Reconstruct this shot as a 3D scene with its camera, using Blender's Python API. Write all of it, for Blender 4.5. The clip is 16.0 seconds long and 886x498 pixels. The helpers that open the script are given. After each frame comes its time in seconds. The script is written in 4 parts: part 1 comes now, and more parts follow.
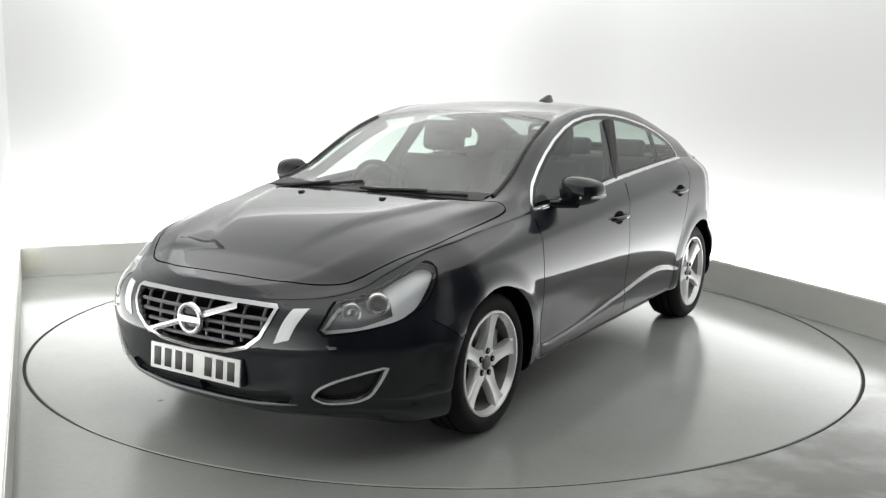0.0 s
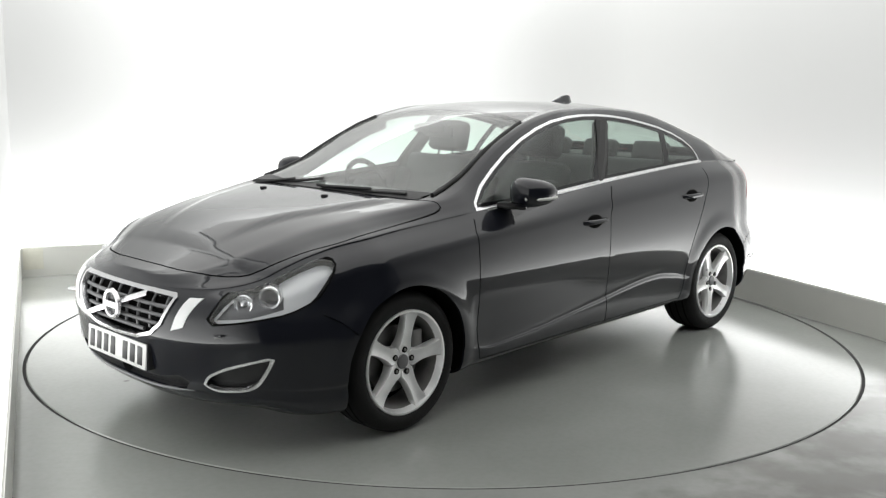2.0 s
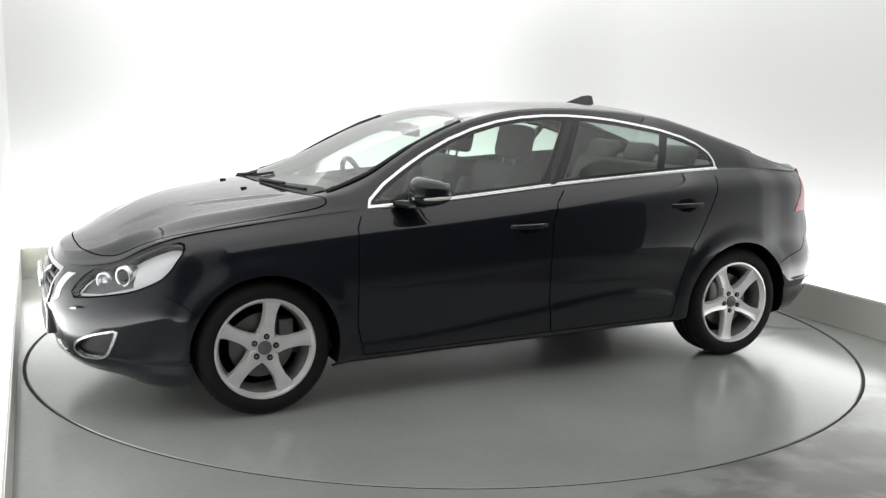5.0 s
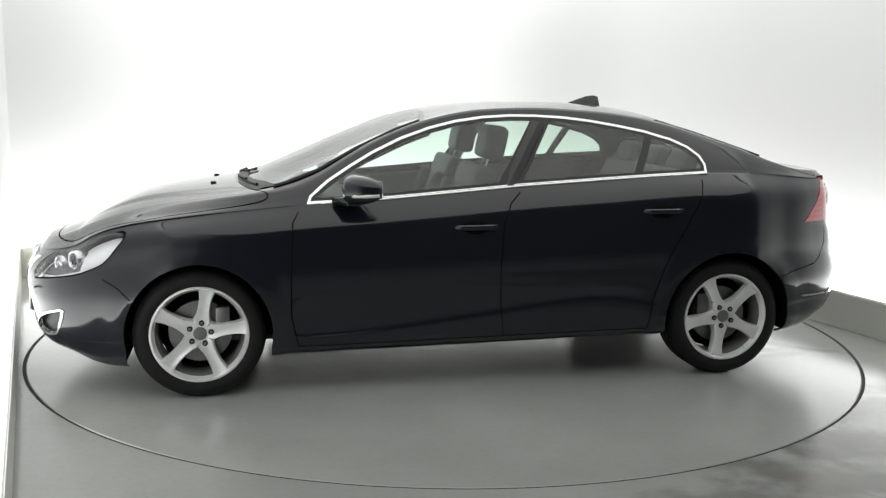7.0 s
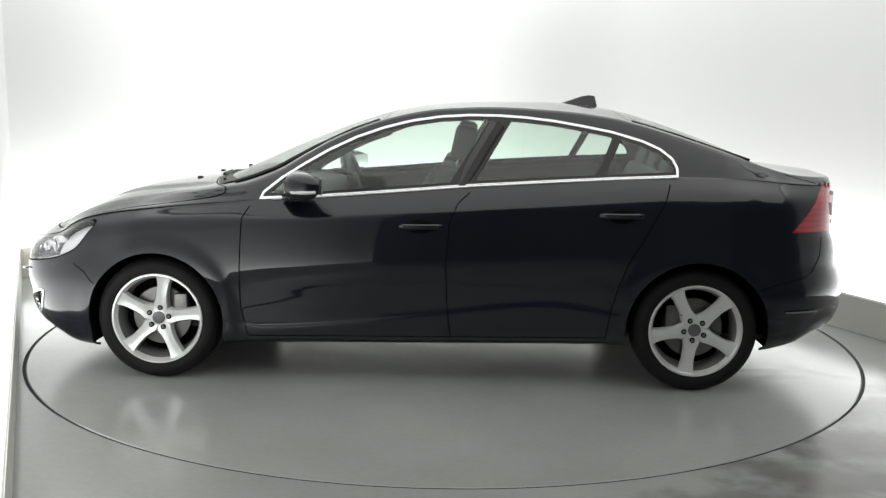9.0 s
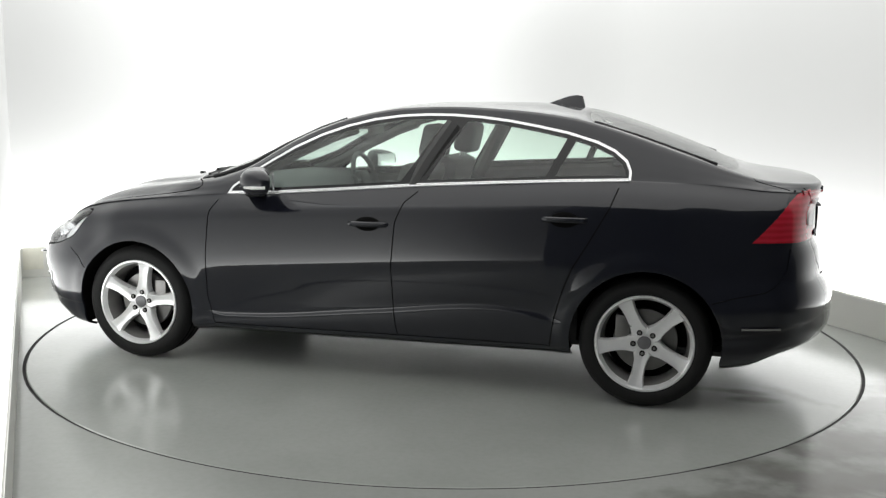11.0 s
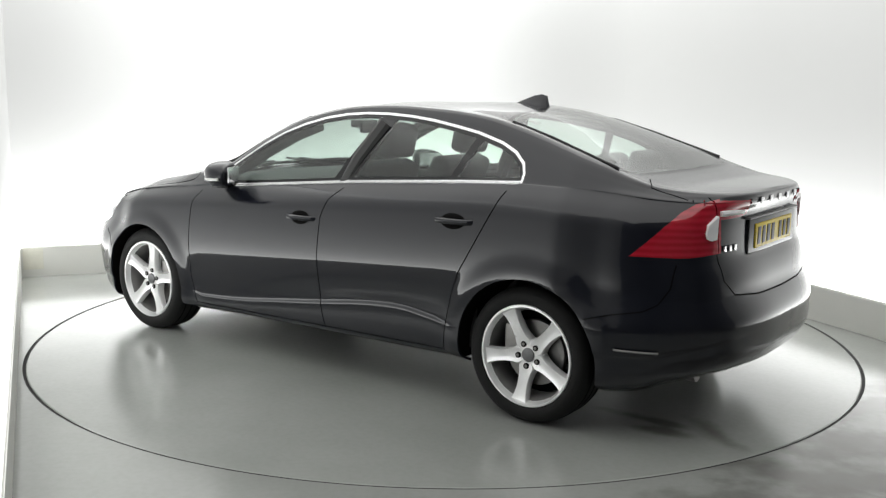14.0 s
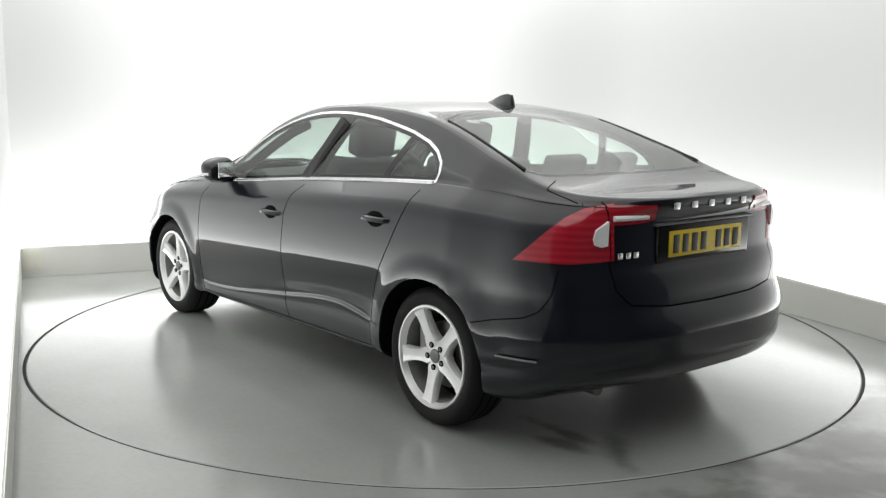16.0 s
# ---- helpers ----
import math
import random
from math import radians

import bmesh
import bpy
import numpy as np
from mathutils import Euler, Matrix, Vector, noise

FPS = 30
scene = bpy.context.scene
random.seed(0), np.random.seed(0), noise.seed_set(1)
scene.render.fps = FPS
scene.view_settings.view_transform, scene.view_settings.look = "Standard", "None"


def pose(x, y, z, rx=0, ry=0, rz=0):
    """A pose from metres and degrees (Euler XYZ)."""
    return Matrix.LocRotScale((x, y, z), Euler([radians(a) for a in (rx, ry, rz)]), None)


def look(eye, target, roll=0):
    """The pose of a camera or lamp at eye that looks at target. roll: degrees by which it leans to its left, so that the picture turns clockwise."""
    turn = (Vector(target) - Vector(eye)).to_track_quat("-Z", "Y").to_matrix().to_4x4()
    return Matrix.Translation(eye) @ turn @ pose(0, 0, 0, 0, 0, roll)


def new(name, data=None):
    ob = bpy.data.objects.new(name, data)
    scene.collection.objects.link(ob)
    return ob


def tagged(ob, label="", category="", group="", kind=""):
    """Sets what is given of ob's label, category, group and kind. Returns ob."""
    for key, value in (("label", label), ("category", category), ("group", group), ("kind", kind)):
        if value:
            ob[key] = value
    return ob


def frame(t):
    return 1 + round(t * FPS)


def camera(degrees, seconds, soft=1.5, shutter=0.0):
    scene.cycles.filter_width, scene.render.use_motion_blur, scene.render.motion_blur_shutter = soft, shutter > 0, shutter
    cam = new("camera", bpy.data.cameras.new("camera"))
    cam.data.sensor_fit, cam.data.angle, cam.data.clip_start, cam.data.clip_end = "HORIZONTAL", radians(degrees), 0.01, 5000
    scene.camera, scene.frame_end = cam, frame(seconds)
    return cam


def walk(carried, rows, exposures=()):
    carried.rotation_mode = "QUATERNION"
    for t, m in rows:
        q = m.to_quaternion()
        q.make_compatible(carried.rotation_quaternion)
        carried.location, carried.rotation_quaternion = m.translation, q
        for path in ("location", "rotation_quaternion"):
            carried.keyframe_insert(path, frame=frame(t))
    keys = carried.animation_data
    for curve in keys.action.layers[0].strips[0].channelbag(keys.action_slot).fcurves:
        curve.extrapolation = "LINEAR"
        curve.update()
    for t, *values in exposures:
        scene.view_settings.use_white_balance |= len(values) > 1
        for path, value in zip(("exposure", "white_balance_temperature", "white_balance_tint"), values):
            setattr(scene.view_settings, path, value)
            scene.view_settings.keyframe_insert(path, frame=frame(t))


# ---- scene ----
cam = camera(50.24, 16.0, soft=1.3)
EYE = Vector((0.0, -5.903, 1.4951))
AIM = EYE + Vector((math.sin(-0.0025) * math.cos(-0.1626), math.cos(-0.0025) * math.cos(-0.1626), math.sin(-0.1626)))
ROLL = math.degrees(0.0153)
walk(cam, [(0.0, look(EYE, AIM, ROLL)), (16.0, look(EYE, AIM, ROLL))])

# heading of the car on the turntable: seconds, degrees
TURN = [(0.0, 237.7), (0.5, 236.05), (1.0, 233.15), (1.5, 229.8), (2.0, 226.2), (3.0, 219.05), (4.0, 212.0),
        (5.2, 203.8), (6.5, 195.05), (8.0, 184.85), (9.0, 178.1), (10.2, 170.0), (11.5, 161.3), (12.5, 154.35), (13.5, 147.25),
        (14.5, 140.2), (15.5, 133.25), (16.0, 129.6)]
OFF = (0.067, 0.2775)   # where the car stands on the turntable
TABLE_R = 2.47

# ---------------------------------------------------------------- light
world = bpy.data.worlds.new("studio_air")
scene.world = world
world.use_nodes = True
world.node_tree.nodes["Background"].inputs[0].default_value = (0.9, 0.95, 1.0, 1)
world.node_tree.nodes["Background"].inputs[1].default_value = 0.02
scene.view_settings.exposure = 0.0


# ---------------------------------------------------------------- materials
def nodes_of(m):
    m.use_nodes = True
    nt = m.node_tree
    return nt, nt.nodes["Principled BSDF"]


def mat(name, col, rough=0.5, metal=0.0, coat=0.0, spec=0.5, vary=0.0, scale=6.0, bump=0.0, bscale=120.0, rvary=0.0, ior=1.5):
    """A surface with two scales of variation: broad wear and fine grain."""
    m = bpy.data.materials.new(name)
    nt, b = nodes_of(m)
    b.inputs["Base Color"].default_value = (*col, 1)
    b.inputs["Roughness"].default_value = rough
    b.inputs["Metallic"].default_value = metal
    b.inputs["Coat Weight"].default_value = coat
    b.inputs["Coat Roughness"].default_value = 0.02
    b.inputs["Specular IOR Level"].default_value = spec
    b.inputs["IOR"].default_value = ior
    if vary or rvary:
        tc = nt.nodes.new("ShaderNodeTexCoord")
        n1 = nt.nodes.new("ShaderNodeTexNoise")
        n1.inputs["Scale"].default_value = scale
        n1.inputs["Detail"].default_value = 6
        nt.links.new(tc.outputs["Object"], n1.inputs["Vector"])
        if vary:
            mx = nt.nodes.new("ShaderNodeMix")
            mx.data_type = "RGBA"
            mx.inputs["A"].default_value = (*[c * (1 - vary) for c in col], 1)
            mx.inputs["B"].default_value = (*[min(1, c * (1 + vary)) for c in col], 1)
            nt.links.new(n1.outputs["Fac"], mx.inputs["Factor"])
            nt.links.new(mx.outputs["Result"], b.inputs["Base Color"])
        if rvary:
            mr = nt.nodes.new("ShaderNodeMapRange")
            mr.inputs["To Min"].default_value = max(0.02, rough - rvary)
            mr.inputs["To Max"].default_value = rough + rvary
            nt.links.new(n1.outputs["Fac"], mr.inputs["Value"])
            nt.links.new(mr.outputs["Result"], b.inputs["Roughness"])
    if bump:
        tc2 = nt.nodes.new("ShaderNodeTexCoord")
        n2 = nt.nodes.new("ShaderNodeTexNoise")
        n2.inputs["Scale"].default_value = bscale
        n2.inputs["Detail"].default_value = 4
        nt.links.new(tc2.outputs["Object"], n2.inputs["Vector"])
        bp = nt.nodes.new("ShaderNodeBump")
        bp.inputs["Strength"].default_value = bump
        bp.inputs["Distance"].default_value = 0.01
        nt.links.new(n2.outputs["Fac"], bp.inputs["Height"])
        nt.links.new(bp.outputs["Normal"], b.inputs["Normal"])
    return m


def glass_mat(name, tint, base=0.075, haze=0.03):
    m = bpy.data.materials.new(name)
    m.use_nodes = True
    nt = m.node_tree
    nt.nodes.clear()
    out = nt.nodes.new("ShaderNodeOutputMaterial")
    tr = nt.nodes.new("ShaderNodeBsdfTransparent")
    tr.inputs[0].default_value = (*tint, 1)
    gl = nt.nodes.new("ShaderNodeBsdfGlossy")
    gl.inputs["Roughness"].default_value = 0.015
    lw = nt.nodes.new("ShaderNodeLayerWeight")
    lw.inputs["Blend"].default_value = 0.5
    pw = nt.nodes.new("ShaderNodeMath")
    pw.operation = "POWER"
    pw.inputs[1].default_value = 4.5
    fr = nt.nodes.new("ShaderNodeMath")
    fr.operation = "MULTIPLY_ADD"
    fr.inputs[1].default_value = 1.0 - base
    fr.inputs[2].default_value = base
    nt.links.new(lw.outputs["Facing"], pw.inputs[0])
    nt.links.new(pw.outputs[0], fr.inputs[0])
    mix = nt.nodes.new("ShaderNodeMixShader")
    nt.links.new(fr.outputs[0], mix.inputs[0])
    nt.links.new(tr.outputs[0], mix.inputs[1])
    nt.links.new(gl.outputs[0], mix.inputs[2])
    # a thin uneven pale haze mixed over the glass
    tc = nt.nodes.new("ShaderNodeTexCoord")
    ns = nt.nodes.new("ShaderNodeTexNoise")
    ns.inputs["Scale"].default_value, ns.inputs["Detail"].default_value = 9.0, 8
    nt.links.new(tc.outputs["Object"], ns.inputs["Vector"])
    dm = nt.nodes.new("ShaderNodeMapRange")
    dm.inputs["From Min"].default_value, dm.inputs["From Max"].default_value = 0.3, 0.7
    dm.inputs["To Min"].default_value, dm.inputs["To Max"].default_value = haze * 0.6, haze * 1.4
    nt.links.new(ns.outputs["Fac"], dm.inputs["Value"])
    df = nt.nodes.new("ShaderNodeBsdfDiffuse")
    df.inputs[0].default_value = (0.75, 0.76, 0.75, 1)
    m2 = nt.nodes.new("ShaderNodeMixShader")
    nt.links.new(dm.outputs["Result"], m2.inputs[0])
    nt.links.new(mix.outputs[0], m2.inputs[1])
    nt.links.new(df.outputs[0], m2.inputs[2])
    nt.links.new(m2.outputs[0], out.inputs[0])
    return m


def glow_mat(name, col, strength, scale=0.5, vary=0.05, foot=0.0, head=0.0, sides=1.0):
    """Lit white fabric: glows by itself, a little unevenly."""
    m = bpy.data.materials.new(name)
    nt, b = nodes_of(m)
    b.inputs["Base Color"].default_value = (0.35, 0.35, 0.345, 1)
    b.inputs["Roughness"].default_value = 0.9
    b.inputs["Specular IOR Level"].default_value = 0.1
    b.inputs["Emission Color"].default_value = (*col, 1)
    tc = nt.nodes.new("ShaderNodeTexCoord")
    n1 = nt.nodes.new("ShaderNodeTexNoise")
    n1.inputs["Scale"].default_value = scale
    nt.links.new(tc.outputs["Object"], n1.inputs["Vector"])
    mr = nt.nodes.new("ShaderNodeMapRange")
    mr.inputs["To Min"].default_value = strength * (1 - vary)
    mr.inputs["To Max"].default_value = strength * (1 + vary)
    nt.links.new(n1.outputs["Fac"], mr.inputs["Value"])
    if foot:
        # glow painted brightest just above the plinth, falling off upwards
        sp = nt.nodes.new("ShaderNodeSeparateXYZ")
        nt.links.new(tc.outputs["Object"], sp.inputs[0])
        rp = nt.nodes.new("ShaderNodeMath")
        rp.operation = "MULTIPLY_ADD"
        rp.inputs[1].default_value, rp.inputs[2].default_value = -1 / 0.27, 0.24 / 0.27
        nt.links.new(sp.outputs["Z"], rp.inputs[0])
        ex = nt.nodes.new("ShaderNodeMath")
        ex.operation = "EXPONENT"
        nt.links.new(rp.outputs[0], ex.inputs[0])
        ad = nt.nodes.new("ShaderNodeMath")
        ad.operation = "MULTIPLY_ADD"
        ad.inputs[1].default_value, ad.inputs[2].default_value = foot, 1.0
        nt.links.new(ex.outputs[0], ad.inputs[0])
        # extra glow painted high on the wall, to brighten reflections in the hood
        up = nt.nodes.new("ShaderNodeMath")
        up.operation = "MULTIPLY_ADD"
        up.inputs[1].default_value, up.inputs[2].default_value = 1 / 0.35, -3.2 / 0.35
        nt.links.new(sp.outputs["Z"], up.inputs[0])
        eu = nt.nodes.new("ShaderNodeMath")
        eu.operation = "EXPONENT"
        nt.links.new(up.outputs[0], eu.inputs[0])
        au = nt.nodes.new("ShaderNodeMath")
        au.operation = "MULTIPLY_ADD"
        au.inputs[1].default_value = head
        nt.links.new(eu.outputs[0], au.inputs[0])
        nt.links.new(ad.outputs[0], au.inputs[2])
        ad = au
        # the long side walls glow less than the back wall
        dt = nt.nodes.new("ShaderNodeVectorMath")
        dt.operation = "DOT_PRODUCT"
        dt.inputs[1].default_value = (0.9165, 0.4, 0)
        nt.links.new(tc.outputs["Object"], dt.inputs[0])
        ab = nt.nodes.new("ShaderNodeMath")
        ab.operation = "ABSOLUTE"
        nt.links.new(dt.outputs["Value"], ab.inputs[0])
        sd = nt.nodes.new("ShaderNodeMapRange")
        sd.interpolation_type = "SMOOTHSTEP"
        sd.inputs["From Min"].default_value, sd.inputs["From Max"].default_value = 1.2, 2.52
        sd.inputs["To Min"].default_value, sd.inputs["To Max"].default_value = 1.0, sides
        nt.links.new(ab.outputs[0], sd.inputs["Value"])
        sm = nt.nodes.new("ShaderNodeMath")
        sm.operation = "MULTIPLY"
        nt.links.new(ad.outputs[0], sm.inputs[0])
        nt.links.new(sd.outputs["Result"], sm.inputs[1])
        # the painted glow also fades towards the open side, softening its edge in reflections
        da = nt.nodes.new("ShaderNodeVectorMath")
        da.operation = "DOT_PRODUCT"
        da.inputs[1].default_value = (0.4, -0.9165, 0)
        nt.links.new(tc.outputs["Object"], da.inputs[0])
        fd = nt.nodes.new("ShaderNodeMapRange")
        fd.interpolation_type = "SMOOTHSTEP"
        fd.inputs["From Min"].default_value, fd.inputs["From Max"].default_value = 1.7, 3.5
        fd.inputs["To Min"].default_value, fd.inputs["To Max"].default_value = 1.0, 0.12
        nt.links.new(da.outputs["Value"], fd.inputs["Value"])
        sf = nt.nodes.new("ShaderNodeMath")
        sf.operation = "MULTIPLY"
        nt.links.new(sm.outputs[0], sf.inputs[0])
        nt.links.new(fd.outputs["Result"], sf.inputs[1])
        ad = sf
        mu = nt.nodes.new("ShaderNodeMath")
        mu.operation = "MULTIPLY"
        nt.links.new(ad.outputs[0], mu.inputs[0])
        nt.links.new(mr.outputs["Result"], mu.inputs[1])
        nt.links.new(mu.outputs[0], b.inputs["Emission Strength"])
    else:
        nt.links.new(mr.outputs["Result"], b.inputs["Emission Strength"])
    return m


M_PAINT = mat("black_metallic_paint", (0.0066, 0.0075, 0.0122), 0.35, 0.0, 1.0, 0.1, vary=0.3, scale=900, rvary=0.03)
M_PAINT.node_tree.nodes["Principled BSDF"].inputs["Coat IOR"].default_value = 1.52
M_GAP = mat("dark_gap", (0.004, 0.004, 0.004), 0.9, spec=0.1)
M_PLASTIC = mat("black_plastic", (0.012, 0.012, 0.013), 0.5, vary=0.2, scale=40, bump=0.1, bscale=500)
M_GLOSSBLACK = mat("gloss_black_trim", (0.006, 0.006, 0.007), 0.12, vary=0.2, scale=30)
M_RUBBER = mat("tyre_rubber", (0.010, 0.010, 0.010), 0.7, spec=0.25, vary=0.3, scale=14, bump=0.25, bscale=160, rvary=0.1)
M_ALLOY = mat("silver_alloy", (0.86, 0.86, 0.86), 0.30, 0.45, 0.5, vary=0.08, scale=20, rvary=0.06)
M_BARREL = mat("brake_dusted_alloy", (0.20, 0.195, 0.19), 0.5, 0.3, vary=0.3, scale=18, rvary=0.1)
M_CHROME = mat("polished_chrome", (0.88, 0.88, 0.89), 0.2, 0.85, rvary=0.04, scale=20)
M_SATIN = mat("satin_chrome", (0.7, 0.7, 0.71), 0.25, 1.0, rvary=0.05, scale=30)
M_GRILLE = mat("grey_grille_plastic", (0.16, 0.16, 0.165), 0.35, 0.3, vary=0.15, scale=30)
M_IRON = mat("brake_iron", (0.22, 0.215, 0.21), 0.38, 0.9, vary=0.2, scale=30)
M_GLASS = glass_mat("tinted_window_glass", (0.80, 0.90, 0.84))
M_SCREEN = glass_mat("windscreen_glass", (0.80, 0.89, 0.85), 0.085, 0.12)
M_LENS = glass_mat("clear_lamp_lens", (0.94, 0.95, 0.96), 0.05)
M_REFLECTOR = mat("lamp_reflector", (0.93, 0.94, 0.95), 0.28, 0.05, vary=0.1, scale=25)
def ribbed_red(name):
    """Red lamp plastic over rows of small lamps: fine upright ribs and broad level bands."""
    m = mat(name, (0.42, 0.010, 0.026), 0.10, 0.0, 1.0)
    nt = m.node_tree
    b = nt.nodes["Principled BSDF"]
    tc = nt.nodes.new("ShaderNodeTexCoord")
    wv = nt.nodes.new("ShaderNodeTexWave")
    wv.bands_direction = "Z"
    wv.inputs["Scale"].default_value, wv.inputs["Distortion"].default_value = 11.0, 1.5
    nt.links.new(tc.outputs["Object"], wv.inputs["Vector"])
    mx = nt.nodes.new("ShaderNodeMix")
    mx.data_type = "RGBA"
    mx.inputs["A"].default_value, mx.inputs["B"].default_value = (0.36, 0.008, 0.020, 1), (0.47, 0.014, 0.032, 1)
    nt.links.new(wv.outputs["Fac"], mx.inputs["Factor"])
    nt.links.new(mx.outputs["Result"], b.inputs["Base Color"])
    return m


M_RED = ribbed_red("red_lamp_lens")
M_SEAT = mat("charcoal_leather", (0.045, 0.045, 0.046), 0.5, vary=0.25, scale=12, bump=0.04, bscale=120)
M_TRIM = mat("interior_grey_trim", (0.05, 0.05, 0.05), 0.6, vary=0.2, scale=10, bump=0.15, bscale=300)
M_LINING = mat("pale_roof_lining", (0.32, 0.32, 0.30), 0.9, vary=0.1, scale=30)
M_WHITE = mat("white_plate", (0.78, 0.78, 0.76), 0.35, vary=0.04, scale=15)
M_YELLOW = mat("yellow_plate", (0.80, 0.60, 0.03), 0.35, vary=0.06, scale=15)
M_INK = mat("black_ink", (0.01, 0.01, 0.01), 0.4, vary=0.2, scale=30)
M_STICKER = mat("paper_sticker", (0.7, 0.7, 0.68), 0.6, vary=0.15, scale=60)
# Wall light is graded in the emission: strong at foot and top, weaker sideways.
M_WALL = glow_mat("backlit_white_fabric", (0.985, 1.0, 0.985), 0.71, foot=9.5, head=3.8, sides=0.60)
M_CEIL = mat("pale_ceiling_paint", (0.55, 0.55, 0.54), 0.8, vary=0.08, scale=2)
M_PANEL = glow_mat("ceiling_lamp_panel", (1.0, 1.0, 0.98), 1.13)
# for added walls out of view; their tone sets the car's dark reflections
M_DARKWALL = mat("unseen_dark_wall", (0.115, 0.12, 0.135), 0.8, vary=0.3, scale=1.5)


def floor_mat(name, stains):
    """Painted screed: pale grey, glossy, with broad mottling and a few wet-looking stains."""
    m = bpy.data.materials.new(name)
    nt, b = nodes_of(m)
    tc = nt.nodes.new("ShaderNodeTexCoord")
    big = nt.nodes.new("ShaderNodeTexNoise")
    big.inputs["Scale"].default_value = 0.9
    big.inputs["Detail"].default_value = 5
    fine = nt.nodes.new("ShaderNodeTexNoise")
    fine.inputs["Scale"].default_value = 35
    fine.inputs["Detail"].default_value = 8
    for n in (big, fine):
        nt.links.new(tc.outputs["Object"], n.inputs["Vector"])
    r1 = nt.nodes.new("ShaderNodeValToRGB")
    r1.color_ramp.elements[0].position, r1.color_ramp.elements[0].color = 0.3, (0.285, 0.295, 0.28, 1)
    r1.color_ramp.elements[1].position, r1.color_ramp.elements[1].color = 0.7, (0.355, 0.365, 0.348, 1)
    nt.links.new(big.outputs["Fac"], r1.inputs[0])
    mx = nt.nodes.new("ShaderNodeMix")
    mx.data_type, mx.blend_type = "RGBA", "MULTIPLY"
    mx.inputs["Factor"].default_value = 0.14
    r2 = nt.nodes.new("ShaderNodeValToRGB")
    r2.color_ramp.elements[0].position, r2.color_ramp.elements[0].color = 0.35, (0.72, 0.72, 0.70, 1)
    r2.color_ramp.elements[1].position = 0.6
    nt.links.new(fine.outputs["Fac"], r2.inputs[0])
    nt.links.new(r1.outputs[0], mx.inputs["A"])
    nt.links.new(r2.outputs[0], mx.inputs["B"])
    last = mx.outputs["Result"]
    # dried puddles and oil marks: (place), turn, half length, half width
    wob = nt.nodes.new("ShaderNodeTexNoise")
    wob.inputs["Scale"].default_value, wob.inputs["Detail"].default_value = 5.0, 5
    nt.links.new(tc.outputs["Object"], wob.inputs["Vector"])
    for (sx, sy), turn, lx, ly in stains:
        mp = nt.nodes.new("ShaderNodeMapping")
        mp.vector_type = "TEXTURE"
        mp.inputs["Location"].default_value = (sx, sy, 0)
        mp.inputs["Rotation"].default_value = (0, 0, radians(turn))
        mp.inputs["Scale"].default_value = (lx, ly, 1)
        nt.links.new(tc.outputs["Object"], mp.inputs["Vector"])
        ln = nt.nodes.new("ShaderNodeVectorMath")
        ln.operation = "LENGTH"
        nt.links.new(mp.outputs[0], ln.inputs[0])
        ad = nt.nodes.new("ShaderNodeMath")
        ad.operation = "MULTIPLY_ADD"
        ad.inputs[1].default_value = 1.6
        nt.links.new(wob.outputs["Fac"], ad.inputs[0])
        nt.links.new(ln.outputs["Value"], ad.inputs[2])
        st = nt.nodes.new("ShaderNodeMapRange")
        st.interpolation_type = "SMOOTHSTEP"
        st.inputs["From Min"].default_value, st.inputs["From Max"].default_value = 1.0, 1.9
        st.inputs["To Min"].default_value, st.inputs["To Max"].default_value = 0.8, 0.0
        nt.links.new(ad.outputs[0], st.inputs["Value"])
        m2 = nt.nodes.new("ShaderNodeMix")
        m2.data_type = "RGBA"
        m2.inputs["B"].default_value = (0.12, 0.116, 0.105, 1)
        nt.links.new(st.outputs["Result"], m2.inputs["Factor"])
        nt.links.new(last, m2.inputs["A"])
        last = m2.outputs["Result"]
    nt.links.new(last, b.inputs["Base Color"])
    b.inputs["Specular IOR Level"].default_value = 0.7
    mr = nt.nodes.new("ShaderNodeMapRange")
    mr.inputs["To Min"].default_value, mr.inputs["To Max"].default_value = 0.10, 0.28
    nt.links.new(big.outputs["Fac"], mr.inputs["Value"])
    nt.links.new(mr.outputs["Result"], b.inputs["Roughness"])
    bp = nt.nodes.new("ShaderNodeBump")
    bp.inputs["Strength"].default_value, bp.inputs["Distance"].default_value = 0.05, 0.004
    nt.links.new(fine.outputs["Fac"], bp.inputs["Height"])
    nt.links.new(bp.outputs["Normal"], b.inputs["Normal"])
    return m


M_FLOOR = floor_mat("pale_grey_floor_paint", [((1.85, -1.92), -20, 0.85, 0.30), ((1.62, -2.35), -20, 0.8, 0.26), ((2.05, -1.45), 30, 0.45, 0.16), ((1.35, -2.55), 10, 0.7, 0.24), ((2.2, -2.2), -30, 0.9, 0.36), ((2.5, -1.2), -25, 0.6, 0.2)])
M_DECK = floor_mat("pale_grey_deck_paint", [((-2.05, 0.72), -40, 0.26, 0.09), ((-1.82, 0.86), 10, 0.2, 0.07), ((-1.77, 0.75), 0, 0.26, 0.06), ((1.99, -0.37), 0, 0.022, 0.018)])
M_MARK = mat("faded_yellow_mark", (0.62, 0.61, 0.53), 0.6, vary=0.15, scale=14)
M_PLINTH = mat("cream_grey_plinth_paint", (0.62, 0.62, 0.585), 0.55, vary=0.06, scale=3, bump=0.05, bscale=60)


